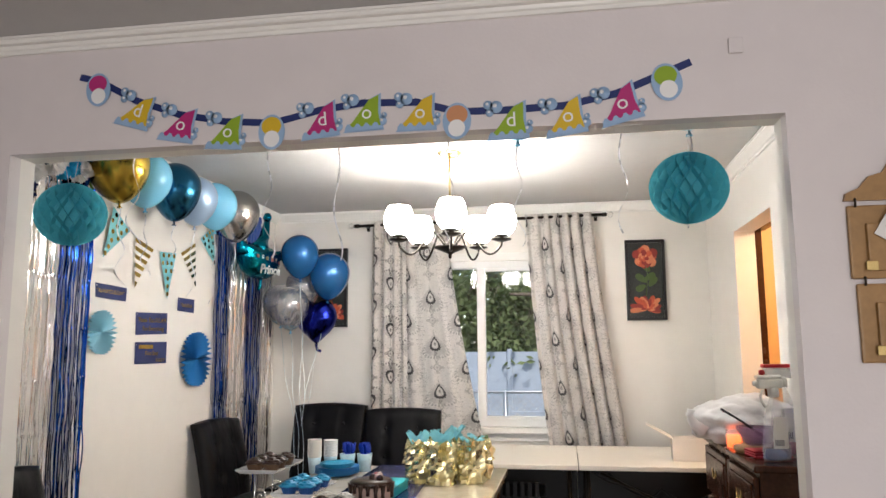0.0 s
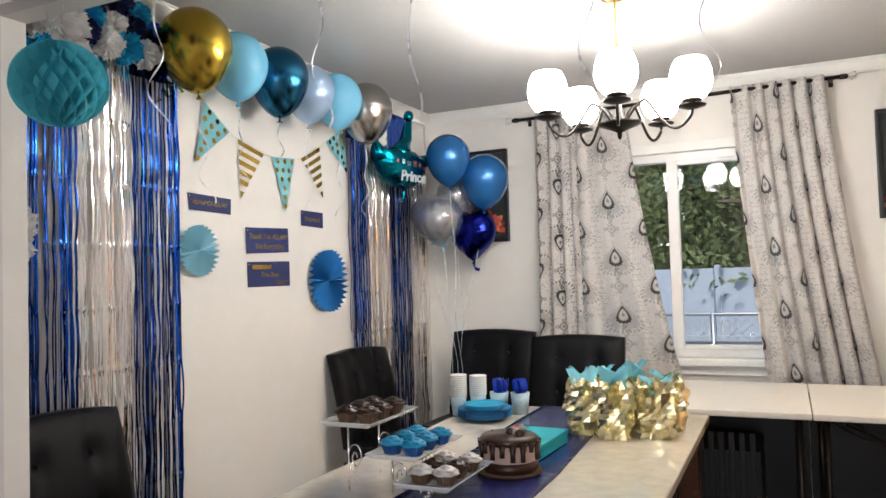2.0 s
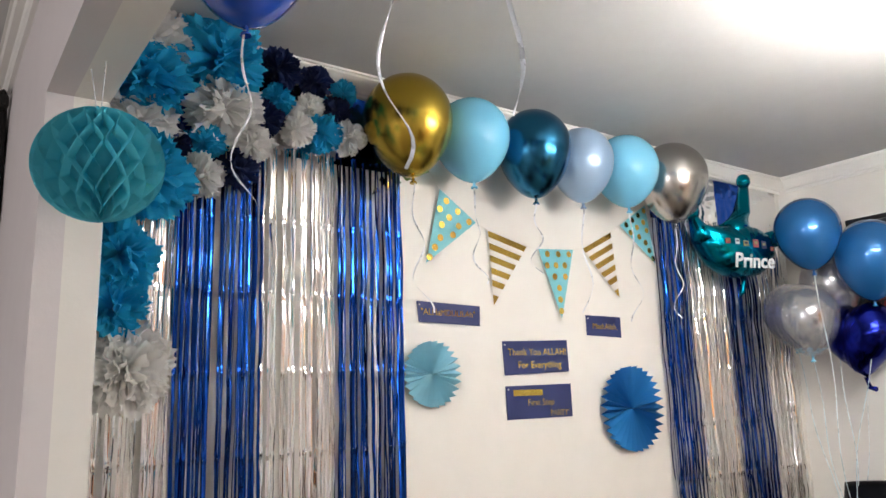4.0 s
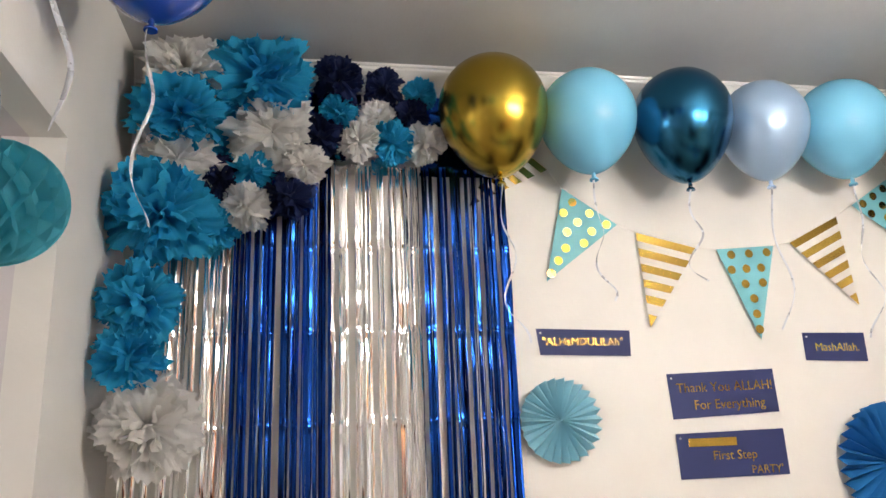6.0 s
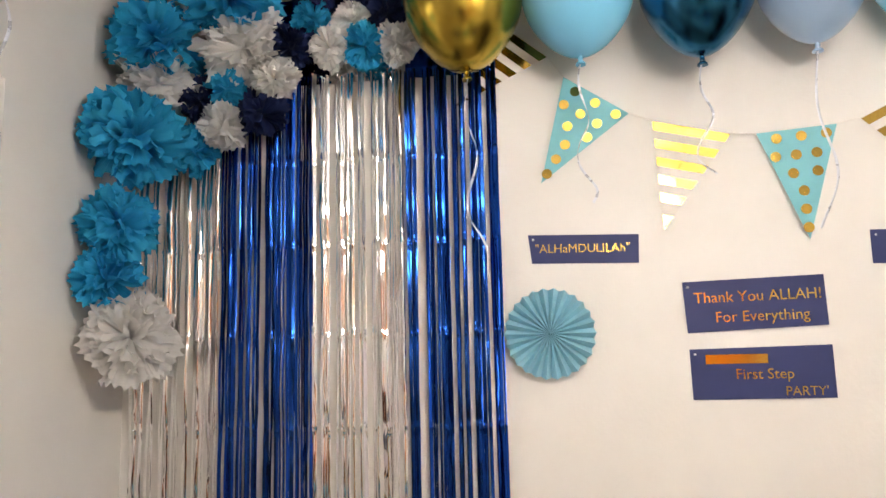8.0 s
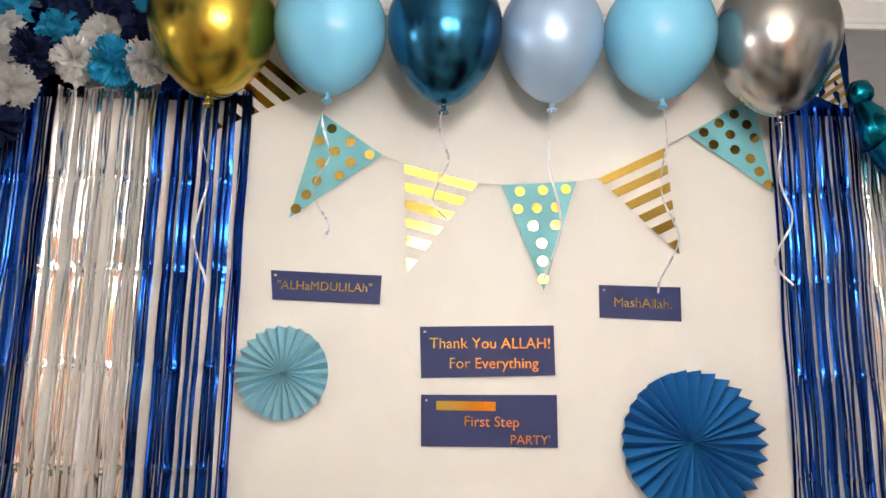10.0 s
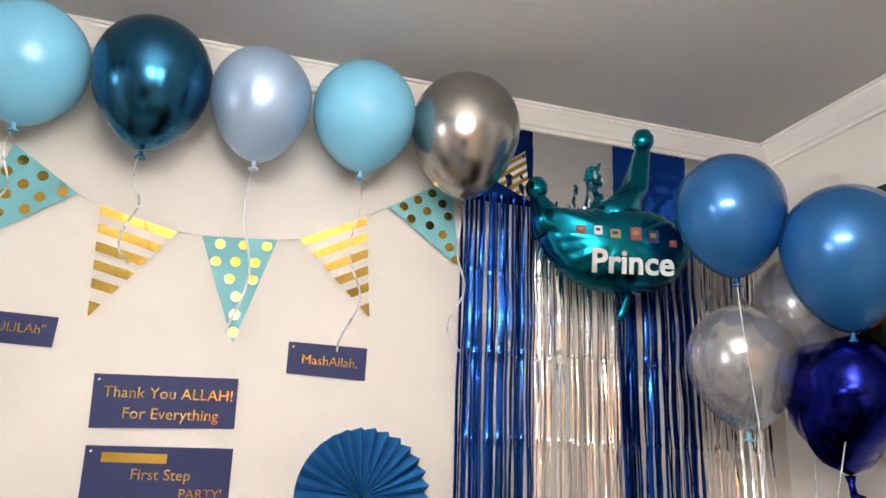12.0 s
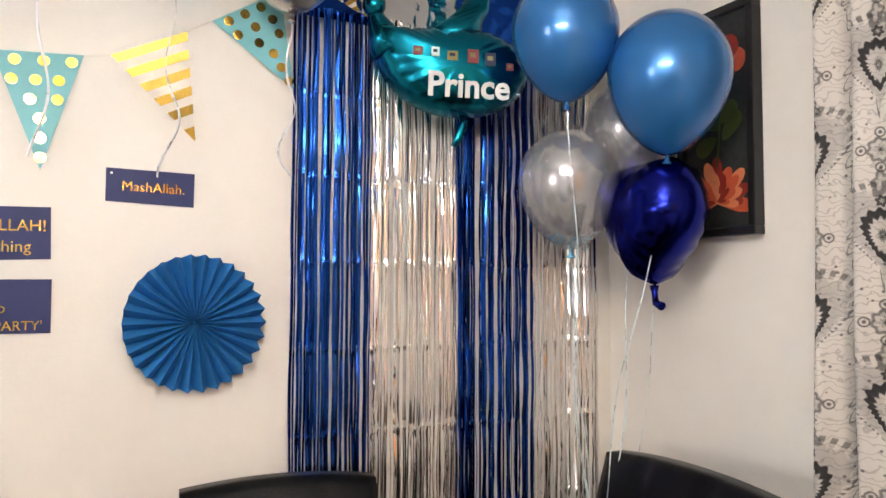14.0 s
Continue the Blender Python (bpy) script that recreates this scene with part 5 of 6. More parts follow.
# ---- plates, cups, cutlery, box, favour bags ----
PLATE = mat("blue_paper_plate", (0.01, 0.16, 0.42), 0.45, 0, 20, 0.05)
PLATE_L = mat("aqua_paper_plate", (0.02, 0.30, 0.50), 0.45, 0, 20, 0.05)
ps = empty("plate_stack", pose(-0.455, 4.02, TZ), "stack of blue paper plates on the table", "plates")
for k in range(9):
    r = 0.118 if k < 6 else 0.092
    z = 0.004 + k * 0.006
    part("plate", lathe([(0, z), (r * 0.7, z), (r, z + 0.014), (r, z + 0.016), (r * 0.69, z + 0.003), (0, z + 0.003)], 40), PLATE if k < 6 else PLATE_L, ps)
PAPER = mat("white_paper_cup", (0.76, 0.75, 0.73), 0.5, 0, 20, 0.03)
PCUP = mat("printed_pale_cup", (0.42, 0.58, 0.66), 0.5, 0, 60, 0.25)
BLUEP = mat("blue_plastic", (0.008, 0.035, 0.36), 0.25)
for x, y, n in ((-0.60, 4.07, 12), (-0.525, 4.12, 11)):
    cs = empty("cup_stack", pose(x, y, TZ), "stack of white paper cups on the table", "cups", "stacks of paper cups")
    part("printed_cup", lathe([(0, 0), (0.027, 0), (0.037, 0.085), (0.034, 0.085), (0.025, 0.004), (0, 0.004)], 28), PCUP, cs, "pale printed bottom cup")
    rim = mesh_of("cup", lathe([(0.034, 0.07), (0.0375, 0.080), (0.0395, 0.0815), (0.0395, 0.0835), (0.036, 0.0835), (0.033, 0.072)], 28, None, False), PAPER)
    for k in range(n):
        shared("cup", rim, cs, pose(0, 0, 0.008 * (k + 1)))
for x, y in ((-0.44, 4.16), (-0.345, 4.17)):
    cc = empty("cutlery_cup", pose(x, y, TZ), "printed paper cup full of blue plastic cutlery", "cutlery cup", "cups of cutlery")
    part("cup", lathe([(0, 0), (0.032, 0), (0.043, 0.095), (0.040, 0.095), (0.030, 0.004), (0, 0.004)], 28), PCUP, cc)
    rng = random.Random(int(x * 1000))
    for k in range(20):
        a, q = rng.uniform(0, 6.28), rng.uniform(0.005, 0.036)
        px, py = q * math.cos(a), q * math.sin(a)
        bm = tube([(px * 0.6, py * 0.6, 0.01), (px, py, 0.11)], 0.003, 6)
        add_lathe(bm, [(0.001, 0), (0.014, 0.014), (0.017, 0.032), (0.012, 0.052), (0.001, 0.062)], 10, Matrix.Translation((px, py, 0.095)) @ pose(0, 0, 0, py * 400, -px * 400, rng.uniform(0, 180)) @ Matrix.Diagonal((1, 0.25, 1, 1)))
        part("spoon", bm, BLUEP, cc)
TEALB = mat("turquoise_card", (0.01, 0.36, 0.44), 0.5, 0, 30, 0.04)
gb = empty("gift_box", pose(-0.085, 3.49, TZ + 0.005, 0, 0, -3), "flat turquoise card box on the runner", "box")
part("base", box((-0.082, -0.185, 0), (0.082, 0.185, 0.032), 0.003), TEALB, gb)
part("lid", box((-0.085, -0.188, 0.0325), (0.085, 0.188, 0.048), 0.003), TEALB, gb)

CELLO = mat("gold_cellophane", (0.78, 0.70, 0.42), 0.27, 0.9, 8, 0.25)
AQT = mat("aqua_tissue", (0.26, 0.66, 0.76), 0.75, 0, 30, 0.06, sheen=0.2, thin=0.3)


def favour_bag(x, y, seed):
    rng = random.Random(seed)
    f = empty("favour_bag", pose(x, y, TZ + 0.001, 0, 0, rng.uniform(-15, 15)), "crinkled gold foil favour bag with aqua tissue", "gift bag", "gold favour bags")
    bm = bmesh.new()
    nu, nv = 22, 11
    gr = []
    for j in range(nv + 1):
        s = j / nv
        row = []
        for i in range(nu):
            a = 2 * math.pi * i / nu
            r = 0.066 * (0.92 + 0.25 * math.sin(s * 2.9) - 0.25 * s)
            sq = 1 / max(abs(math.cos(a)), abs(math.sin(a))) ** 0.45
            n = noise.noise(Vector((math.cos(a) * 3.2 + seed, math.sin(a) * 3.2, s * 5))) * 0.036 + rng.uniform(-0.0055, 0.0055)
            row.append(bm.verts.new(((r * sq + n) * math.cos(a), (r * sq + n) * math.sin(a), s * 0.205 + (rng.uniform(-0.012, 0.012) if j == nv else 0))))
        gr.append(row)
    for j in range(nv):
        for i in range(nu):
            bm.faces.new((gr[j][i], gr[j][(i + 1) % nu], gr[j + 1][(i + 1) % nu], gr[j + 1][i]))
    bm.faces.new(gr[0][::-1])
    part("foil", bm, CELLO, f)
    for k in range(2):
        bm = bmesh.new()
        a = rng.uniform(0, 6.28)
        u = Vector((math.cos(a), math.sin(a), 0))
        w = Vector((-u.y, u.x, 0))
        gr = []
        for e in range(6):
            h = e / 5
            row = []
            for d in range(8):
                q = d / 3.5 - 1
                span = 0.080 * (1 - 0.78 * h * h) * (0.55 + 0.6 * h)
                row.append(bm.verts.new(u * (0.045 * h + 0.03 * h * h - 0.02 + 0.012 * math.sin(q * 5 + seed + k)) + w * (q * span) + Vector((0, 0, 0.170 + (0.060 + 0.022 * (seed % 3)) * h - 0.014 * abs(q) + rng.uniform(-0.006, 0.006)))))
            gr.append(row)
        for j in range(5):
            for i in range(7):
                bm.faces.new((gr[j][i], gr[j + 1][i], gr[j + 1][i + 1], gr[j][i + 1]))
        part("tissue", bm, AQT, f, "aqua tissue petal")


for k, (x, y) in enumerate(((0.02, 3.87), (0.15, 3.83), (0.29, 3.88), (0.05, 4.01), (0.18, 4.00), (0.31, 4.03))):
    favour_bag(x, y, 10 + k)

# ---- desk by the window with its things ----
BLACKP = mat("black_plastic", (0.007, 0.007, 0.008), 0.45, 0, 12, 0.1, spec=0.25)
DESKTOP = mat("white_laminate", (0.70, 0.665, 0.60), 0.35, 0, 3, 0.04)
for x0, x1 in ((0.06, 0.823), (0.827, 1.785)):
    dk = empty("folding_table", pose(0, 0, 0), "white folding table set before the window", "table", "tables by the window")
    part("top", box((x0, 4.42, 0.69), (x1, 5.30, 0.717), 0.006), DESKTOP, dk)
    for x in (x0 + 0.05, x1 - 0.05):
        for y in (4.5, 5.22):
            part("leg", tube([(x, y, 0), (x, y, 0.69)], 0.014, 10), BLACK_METAL, dk)
    # Black sheet added to stand in for the deep shade under the tabletop.
    part("shade_panel", box((x0, 5.26, 0.12), (x1, 5.275, 0.689), 0.002), BLACKP, dk, "added black panel for the shade under the table")
    part("brace", tube([(x0 + 0.12, 4.55, 0.66), (x1 - 0.35, 4.6, 0.42)], 0.008, 8), BLACK_METAL, dk)
cr = empty("storage_crate", pose(0.42, 4.75, 0), "black slotted storage crate under the table", "crate")
part("body", box((-0.2, -0.2, 0), (0.2, 0.2, 0.52), 0.01), BLACKP, cr)
for k in range(9):
    part("slat", box((-0.19 + k * 0.043, -0.212, 0.1), (-0.165 + k * 0.043, -0.2005, 0.6), 0.003), BLACKP, cr)
for k, pts in enumerate(([(0.9, 4.6, 0.66), (1.1, 4.62, 0.58), (1.35, 4.6, 0.5), (1.55, 4.62, 0.53), (1.72, 4.66, 0.45)], [(1.0, 4.7, 0.64), (1.2, 4.72, 0.5), (1.3, 4.7, 0.55), (1.5, 4.72, 0.46)])):
    fine = [Vector(pts[i]).lerp(Vector(pts[i + 1]), s / 6) + Vector((0, 0, -0.02 * math.sin(math.pi * s / 6))) for i in range(len(pts) - 1) for s in range(6)]
    tagged(part("cable", tube(fine, 0.007, 8), BLACKP), "black power cable slung under the table", "cable", "cables")
CARDW = mat("white_carton", (0.72, 0.68, 0.64), 0.6, 0, 10, 0.04)
wb = empty("carton", pose(1.475, 4.72, 0.718, 0, 0, -4), "open white carton on the folding table", "carton")
bm = box((-0.10, -0.09, 0), (0.11, 0.09, 0.004))
for lo, hi in (((-0.10, -0.09, 0.004), (0.11, -0.087, 0.125)), ((-0.10, 0.087, 0.004), (0.11, 0.09, 0.125)), ((-0.10, -0.087, 0.004), (-0.097, 0.087, 0.125)), ((0.107, -0.087, 0.004), (0.11, 0.087, 0.125))):
    add_box(bm, lo, hi)
part("tray", bm, CARDW, wb)
part("flap", box((-0.16, -0.088, -0.0015), (0, 0.088, 0.0015), 0, 1, pose(-0.10, 0, 0.126, 0, 28, 0)), CARDW, wb)

# ---- sideboard by the doorway ----
sb = empty("sideboard", pose(1.43, 2.93, 0), "dark stained wooden sideboard with drawers beside the doorway", "sideboard")
part("body", box((0.012, 0.012, 0.06), (0.36, 0.99, 0.925), 0.004), DARK_WOOD, sb)
part("top", box((-0.012, -0.015, 0.926), (0.37, 1.02, 0.952), 0.008, 3), DARK_WOOD, sb)
part("plinth", box((0.03, 0.03, 0), (0.35, 0.97, 0.059), 0.004), DARK_WOOD, sb)
for r in range(3):
    for c in range(2):
        y0 = 0.03 + c * 0.485
        z0 = 0.70 - r * 0.235
        dr = part("drawer", box((-0.006, y0, z0), (0.0115, y0 + 0.465, z0 + 0.205), 0.006, 2), DARK_WOOD, sb)
        part("panel", box((-0.012, y0 + 0.03, z0 + 0.03), (-0.0065, y0 + 0.435, z0 + 0.175), 0.004, 2), DARK_WOOD, dr)
        hx, hy, hz = -0.014, y0 + 0.2325, z0 + 0.105
        bm = tube([(hx, hy - 0.035 + 0.07 * k / 10, hz - 0.022 * math.sin(math.pi * k / 10)) for k in range(11)], 0.0035, 8)
        add_box(bm, (hx - 0.001, hy - 0.045, hz - 0.012), (hx + 0.0015, hy - 0.025, hz + 0.018), 0.001, 1)
        add_box(bm, (hx - 0.001, hy + 0.025, hz - 0.012), (hx + 0.0015, hy + 0.045, hz + 0.018), 0.001, 1)
        part("handle", bm, BRASS, dr, "antique brass drop handle")
SBZ = 0.953
BAG = mat("white_carrier_plastic", (0.76, 0.75, 0.75), 0.3, 0, 12, 0.04)
bg = empty("carrier_bag", pose(1.555, 3.66, SBZ), "full white plastic carrier bag on the sideboard", "bag")
bm = bmesh.new()
bmesh.ops.create_icosphere(bm, subdivisions=5, radius=1)
for v in bm.verts:
    p = v.co.copy()
    n = noise.fractal(p * 1.7 + Vector((4, 1, 2)), 1.0, 2.0, 5)
    rid = abs(noise.noise(p * 3.5))
    q = p * (1 + 0.16 * n - 0.10 * rid)
    v.co = Vector((q.x * 0.235, q.y * 0.27, max(q.z, -0.62) * 0.125 + 0.079))
part("sack", smooth(bm), BAG, bg)
for k, (px, pz, pw, ph, m) in enumerate(((-0.10, 0.142, 0.05, 0.012, PRINT_RED), (-0.07, 0.125, 0.03, 0.014, PRINT_RED), (-0.02, 0.146, 0.022, 0.018, PRINT_NAVY), (0.012, 0.146, 0.022, 0.018, PRINT_NAVY), (0.044, 0.146, 0.022, 0.018, PRINT_NAVY), (-0.02, 0.122, 0.05, 0.010, PRINT_NAVY), (0.045, 0.121, 0.03, 0.010, PRINT_NAVY))):
    part("print", box((-pw / 2, -0.002, -ph / 2), (pw / 2, 0.002, ph / 2), 0.001, 1, pose(px, -0.215 + (pz - 0.12) * 1.6, pz, -58, 0, 0)), m, bg)
part("tie", tube([(-0.20, -0.10, 0.06), (-0.235, -0.115, 0.085), (-0.25, -0.12, 0.12), (-0.245, -0.12, 0.145)], 0.012, 8, [0.045, 0.022, 0.014, 0.020]), BAG, bg)
SPRAY = mat("clear_bottle_plastic", (0.80, 0.84, 0.88), 0.06, 0, alpha=0.24, coat=0.6)
RED_PLASTIC = mat("red_plastic", (0.45, 0.01, 0.02), 0.3)


def spray_bottle(m, liquid, cap, label):
    sp = empty("spray_bottle", m, label, "bottle", "spray bottles on the sideboard")
    wide = Matrix.Diagonal((1, 0.62, 1, 1))
    part("bottle", lathe([(0, 0), (0.050, 0), (0.054, 0.010), (0.053, 0.05), (0.043, 0.13), (0.032, 0.195), (0.018, 0.222), (0.015, 0.228), (0.015, 0.242)], 32, wide), SPRAY, sp)
    part("liquid", lathe([(0, 0.004), (0.047, 0.004), (0.050, 0.012), (0.050, 0.045), (0, 0.045)], 32, wide), liquid, sp)
    part("label", box((-0.028, -0.0335, 0.05), (0.028, -0.032, 0.165), 0.001, 1, pose(0, 0.003, 0, 4, 0, 0)), PAPER, sp)
    for k in range(6):
        part("code_bar", box((-0.022 + 0.006 * k, -0.0362, 0.058), (-0.0195 + 0.006 * k, -0.0353, 0.08)), PRINT_NAVY, sp)
    bm = box((-0.062, -0.015, 0.262), (0.034, 0.015, 0.298), 0.010, 3)
    add_lathe(bm, [(0.019, 0.232), (0.020, 0.255), (0.014, 0.268)], 20)
    part("head", bm, WHITE_PLASTIC, sp)
    part("cap", box((-0.066, -0.0145, 0.2985), (0.030, 0.0145, 0.312), 0.005), cap, sp)
    part("nozzle", lathe([(0.010, 0), (0.010, 0.014), (0.006, 0.016), (0, 0.016)], 14, pose(-0.061, 0, 0.282, 0, -90, 0)), cap, sp)
    part("trigger", tube([(-0.038, 0, 0.264), (-0.050, 0, 0.235), (-0.046, 0, 0.215), (-0.034, 0, 0.195)], 0.006, 8), WHITE_PLASTIC, sp)


spray_bottle(pose(1.53, 3.04, SBZ, 0, 0, 12), mat("blue_cleaner", (0.12, 0.20, 0.42), 0.1, 0, alpha=0.6), WHITE_PLASTIC, "clear trigger spray bottle with a white head and little liquid")
spray_bottle(pose(1.605, 3.21, SBZ, 0, 0, 12) @ Matrix.Scale(1.12, 4), mat("pink_cleaner", (0.45, 0.15, 0.24), 0.1, 0, alpha=0.6), RED_PLASTIC, "taller clear spray bottle with a red-capped head")
bo = tagged(part("blue_bottle", lathe([(0, 0), (0.034, 0), (0.036, 0.01), (0.036, 0.14), (0.02, 0.17), (0.013, 0.175), (0.013, 0.2), (0, 0.2)], 24, pose(1.68, 3.10, SBZ)), BLUEP), "opaque blue bottle on the sideboard", "bottle")
bw = empty("bowl", pose(1.515, 3.27, SBZ + 0.03), "glass bowl with a black spoon on the sideboard", "bowl")
part("glass", lathe([(0, 0), (0.045, 0), (0.075, 0.055), (0.08, 0.07), (0.077, 0.07), (0.07, 0.056), (0.042, 0.005), (0, 0.005)], 32), mat("purple_tinted_glass", (0.30, 0.17, 0.34), 0.06, 0, alpha=0.42, coat=0.6), bw)
part("spoon", tube([(0.03, 0.0, 0.03), (-0.05, 0.03, 0.09), (-0.12, 0.06, 0.135)], 0.005, 8), BLACKP, bw)
part("coaster", lathe([(0, -0.03), (0.08, -0.03), (0.09, -0.02), (0.09, -0.004), (0, -0.004)], 30), mat("tan_board", (0.30, 0.19, 0.09), 0.6, 0, 20, 0.1), bw)
bm = bmesh.new()
for k in range(3):
    add_box(bm, (-0.07, -0.055 + 0.004 * k, 0.009 * k), (0.072 - 0.003 * k, 0.06, 0.009 * k + 0.0085), 0.004, 2)
rp = tagged(part("folded_cloth", smooth(bm), mat("red_cotton_cloth", (0.30, 0.01, 0.02), 0.8, 0, 40, 0.15, 0.2, 150), None), "folded red cloth on the sideboard", "cloth")
rp.matrix_basis = pose(1.525, 3.15, SBZ, 0, 0, 8)
cd = empty("candle_jar", pose(1.455, 3.40, SBZ), "lit orange candle in a glass jar", "candle")
part("jar", lathe([(0, 0), (0.032, 0), (0.034, 0.075), (0.031, 0.075), (0.029, 0.004), (0, 0.004)], 24), SPRAY, cd)
part("wax", lathe([(0, 0.005), (0.028, 0.005), (0.029, 0.055), (0, 0.055)], 24), mat("glowing_orange_wax", (1.0, 0.14, 0.03), 0.5, emit=2.2), cd)

# ---- pictures ----
FRAME_BLACK = mat("black_frame", (0.010, 0.010, 0.011), 0.35, 0, 10, 0.1)
CANVAS = mat("dark_canvas", (0.022, 0.026, 0.026), 0.55, 0, 7, 0.5)
PETALS = [mat("coral_paint", (0.50, 0.085, 0.035), 0.5, 0, 30, 0.2), mat("deep_red_paint", (0.26, 0.025, 0.018), 0.5, 0, 30, 0.2), mat("peach_paint", (0.62, 0.20, 0.09), 0.5, 0, 30, 0.2)]
LEAFP = mat("painted_leaf", (0.06, 0.10, 0.025), 0.5, 0, 20, 0.3)


def picture(x0, x1, z0, z1, label, seed):
    rng = random.Random(seed)
    p = empty("picture", pose((x0 + x1) / 2, NY - 0.001, (z0 + z1) / 2), label, "picture", "flower pictures")
    w, h = (x1 - x0) / 2, (z1 - z0) / 2
    f = 0.022
    for lo, hi in (((-w, -0.036, -h), (w, 0, -h + f)), ((-w, -0.036, h - f), (w, 0, h)), ((-w, -0.036, -h + f), (-w + f, 0, h - f)), ((w - f, -0.036, -h + f), (w, 0, h - f))):
        part("frame_bar", box(lo, hi, 0.003), FRAME_BLACK, p)
    cv = part("canvas", box((-w + f, -0.02, -h + f), (w - f, -0.004, h - f)), CANVAS, p, "dark painted canvas")

    def petal(cx, cz, a, l, wd, layer, m, name):
        bm = bmesh.new()
        pts = []
        for k in range(15):
            t = k / 14 * 2 * math.pi
            r = l * (0.5 - 0.5 * math.cos(t))
            q = wd * math.sin(t) * (0.55 + 0.6 * (r / l))
            pts.append((cx + r * math.cos(a) - q * math.sin(a), cz + r * math.sin(a) + q * math.cos(a)))
        lim = lambda v, e: max(-e, min(e, v))
        vs = [bm.verts.new((lim(x, w - f - 0.001), -0.0205 - layer, lim(z, h - f - 0.001))) for x, z in pts[:-1]]
        bm.faces.new(vs)
        part(name, bm, m, cv)

    for cx, cz, a, l in ((0.01, -0.02, 2.5, 0.10), (-0.01, 0.0, 0.5, 0.09), (0.02, -0.05, 0.9, 0.09), (0.0, -0.04, 3.6, 0.08), (0.03, 0.06, 2.2, 0.07), (0.02, -0.22, 0.3, 0.07)):
        petal(cx, cz, a, l, 0.028, 0.0002, LEAFP, "painted_leaf")
    part("stem", tube([(0.0, -0.0206, 0.14), (0.015, -0.0206, 0.03), (0.0, -0.0206, -0.12)], 0.003, 6), LEAFP, cv)
    for cz, kind in ((0.165, "rose"), (-0.165, "lily")):
        lay = 0.0006
        for ring, (n, l) in enumerate(((9, 0.088), (8, 0.070), (7, 0.052), (5, 0.034), (4, 0.02))):
            for k in range(n):
                a = 2 * math.pi * (k + 0.5 * (ring % 2)) / n + rng.uniform(-0.2, 0.2)
                if kind == "lily":
                    a = -0.3 + (math.pi + 0.6) * (k + 0.3 + 0.4 * rng.random()) / n
                lay += 0.00012
                petal(rng.uniform(-0.008, 0.008), cz - (0.05 if kind == "lily" else 0), a, l * rng.uniform(0.85, 1.15) * (1.3 if kind == "lily" else 1), l * (0.24 if kind == "lily" else 0.42), lay, PETALS[(k + ring) % 3], "painted_petal")


picture(-1.155, -0.891, 1.545, 2.158, "black framed painting of two coral flowers behind balloons", 1)
picture(1.222, 1.504, 1.568, 2.156, "black framed painting of two coral flowers", 2)

# ---- ceiling vent, doorway and kitchen ----
vt = empty("ceiling_vent", pose(0.25, 4.56, CZ), "white slotted ceiling vent", "vent")
bm = box((-0.15, -0.075, -0.006), (0.15, -0.055, -0.001), 0.001, 1)
add_box(bm, (-0.15, 0.055, -0.006), (0.15, 0.075, -0.001), 0.001, 1)
add_box(bm, (-0.15, -0.055, -0.006), (-0.13, 0.055, -0.001), 0.001, 1)
add_box(bm, (0.13, -0.055, -0.006), (0.15, 0.055, -0.001), 0.001, 1)
part("frame", bm, WHITE_PLASTIC, vt)
part("backing", box((-0.13, -0.055, -0.0025), (0.13, 0.055, -0.001)), BLACKP, vt)
for k in range(8):
    part("slat", box((-0.13, -0.006, -0.0012), (0.13, 0.006, 0.0012), 0, 1, pose(0, -0.048 + k * 0.0137, -0.006, 35, 0, 0)), WHITE_PLASTIC, vt)
dframe = empty("door_1", pose(EX + 0.12, 0, 0), "dark wooden door frame of the kitchen", "door", kind="structure")
part("jamb", box((0.001, DY0 - 0.02, 0), (0.06, DY0 + 0.05, DZ + 0.06), 0.004), DARK_WOOD, dframe)
part("jamb", box((0.001, DY1 + 0.002, 0), (0.04, DY1 + 0.06, DZ + 0.06), 0.004), DARK_WOOD, dframe)
part("head", box((0.001, DY0 + 0.051, DZ + 0.002), (0.06, DY1, DZ + 0.06), 0.004), DARK_WOOD, dframe)
kc = empty("kitchen_cabinet", pose(2.75, 4.98, 0), "tall orange-brown wooden kitchen cabinet", "cabinet")
OAK = mat("orange_oak", (0.32, 0.10, 0.025), 0.35, 0, 6, 0.25)
part("body", box((0, 0, 0), (0.6, 0.55, 2.2), 0.005), OAK, kc)
for z0, z1 in ((0.05, 1.0), (1.02, 2.15)):
    d = part("door", box((0.02, -0.02, z0), (0.58, -0.001, z1), 0.005), OAK, kc)
    part("handle", tube([(0.06, -0.03, z0 + 0.4), (0.06, -0.03, z0 + 0.52)], 0.006, 8), BLACK_METAL, d)
mt = empty("oven_mitt", pose(2.02, 4.10, 1.52), "red oven mitt hanging by the doorway", "oven mitt")
bm = bmesh.new()
bmesh.ops.create_icosphere(bm, subdivisions=3, radius=1)
for v in bm.verts:
    v.co = Vector((v.co.x * 0.02, v.co.y * 0.06 + (0.02 if v.co.z < 0 else 0), v.co.z * 0.13))
part("mitt", smooth(bm), mat("red_cotton", (0.42, 0.02, 0.015), 0.8, 0, 30, 0.1), mt)
part("loop", tube([(0, 0, 0.12), (0, 0.01, 0.16), (0, 0, 0.19)], 0.003, 6), mat("red_cord", (0.42, 0.02, 0.015), 0.8), mt)
part("hook", tube([(0.0, 0, 0.185), (-0.04, -0.05, 0.19)], 0.004, 6), BLACK_METAL, mt)

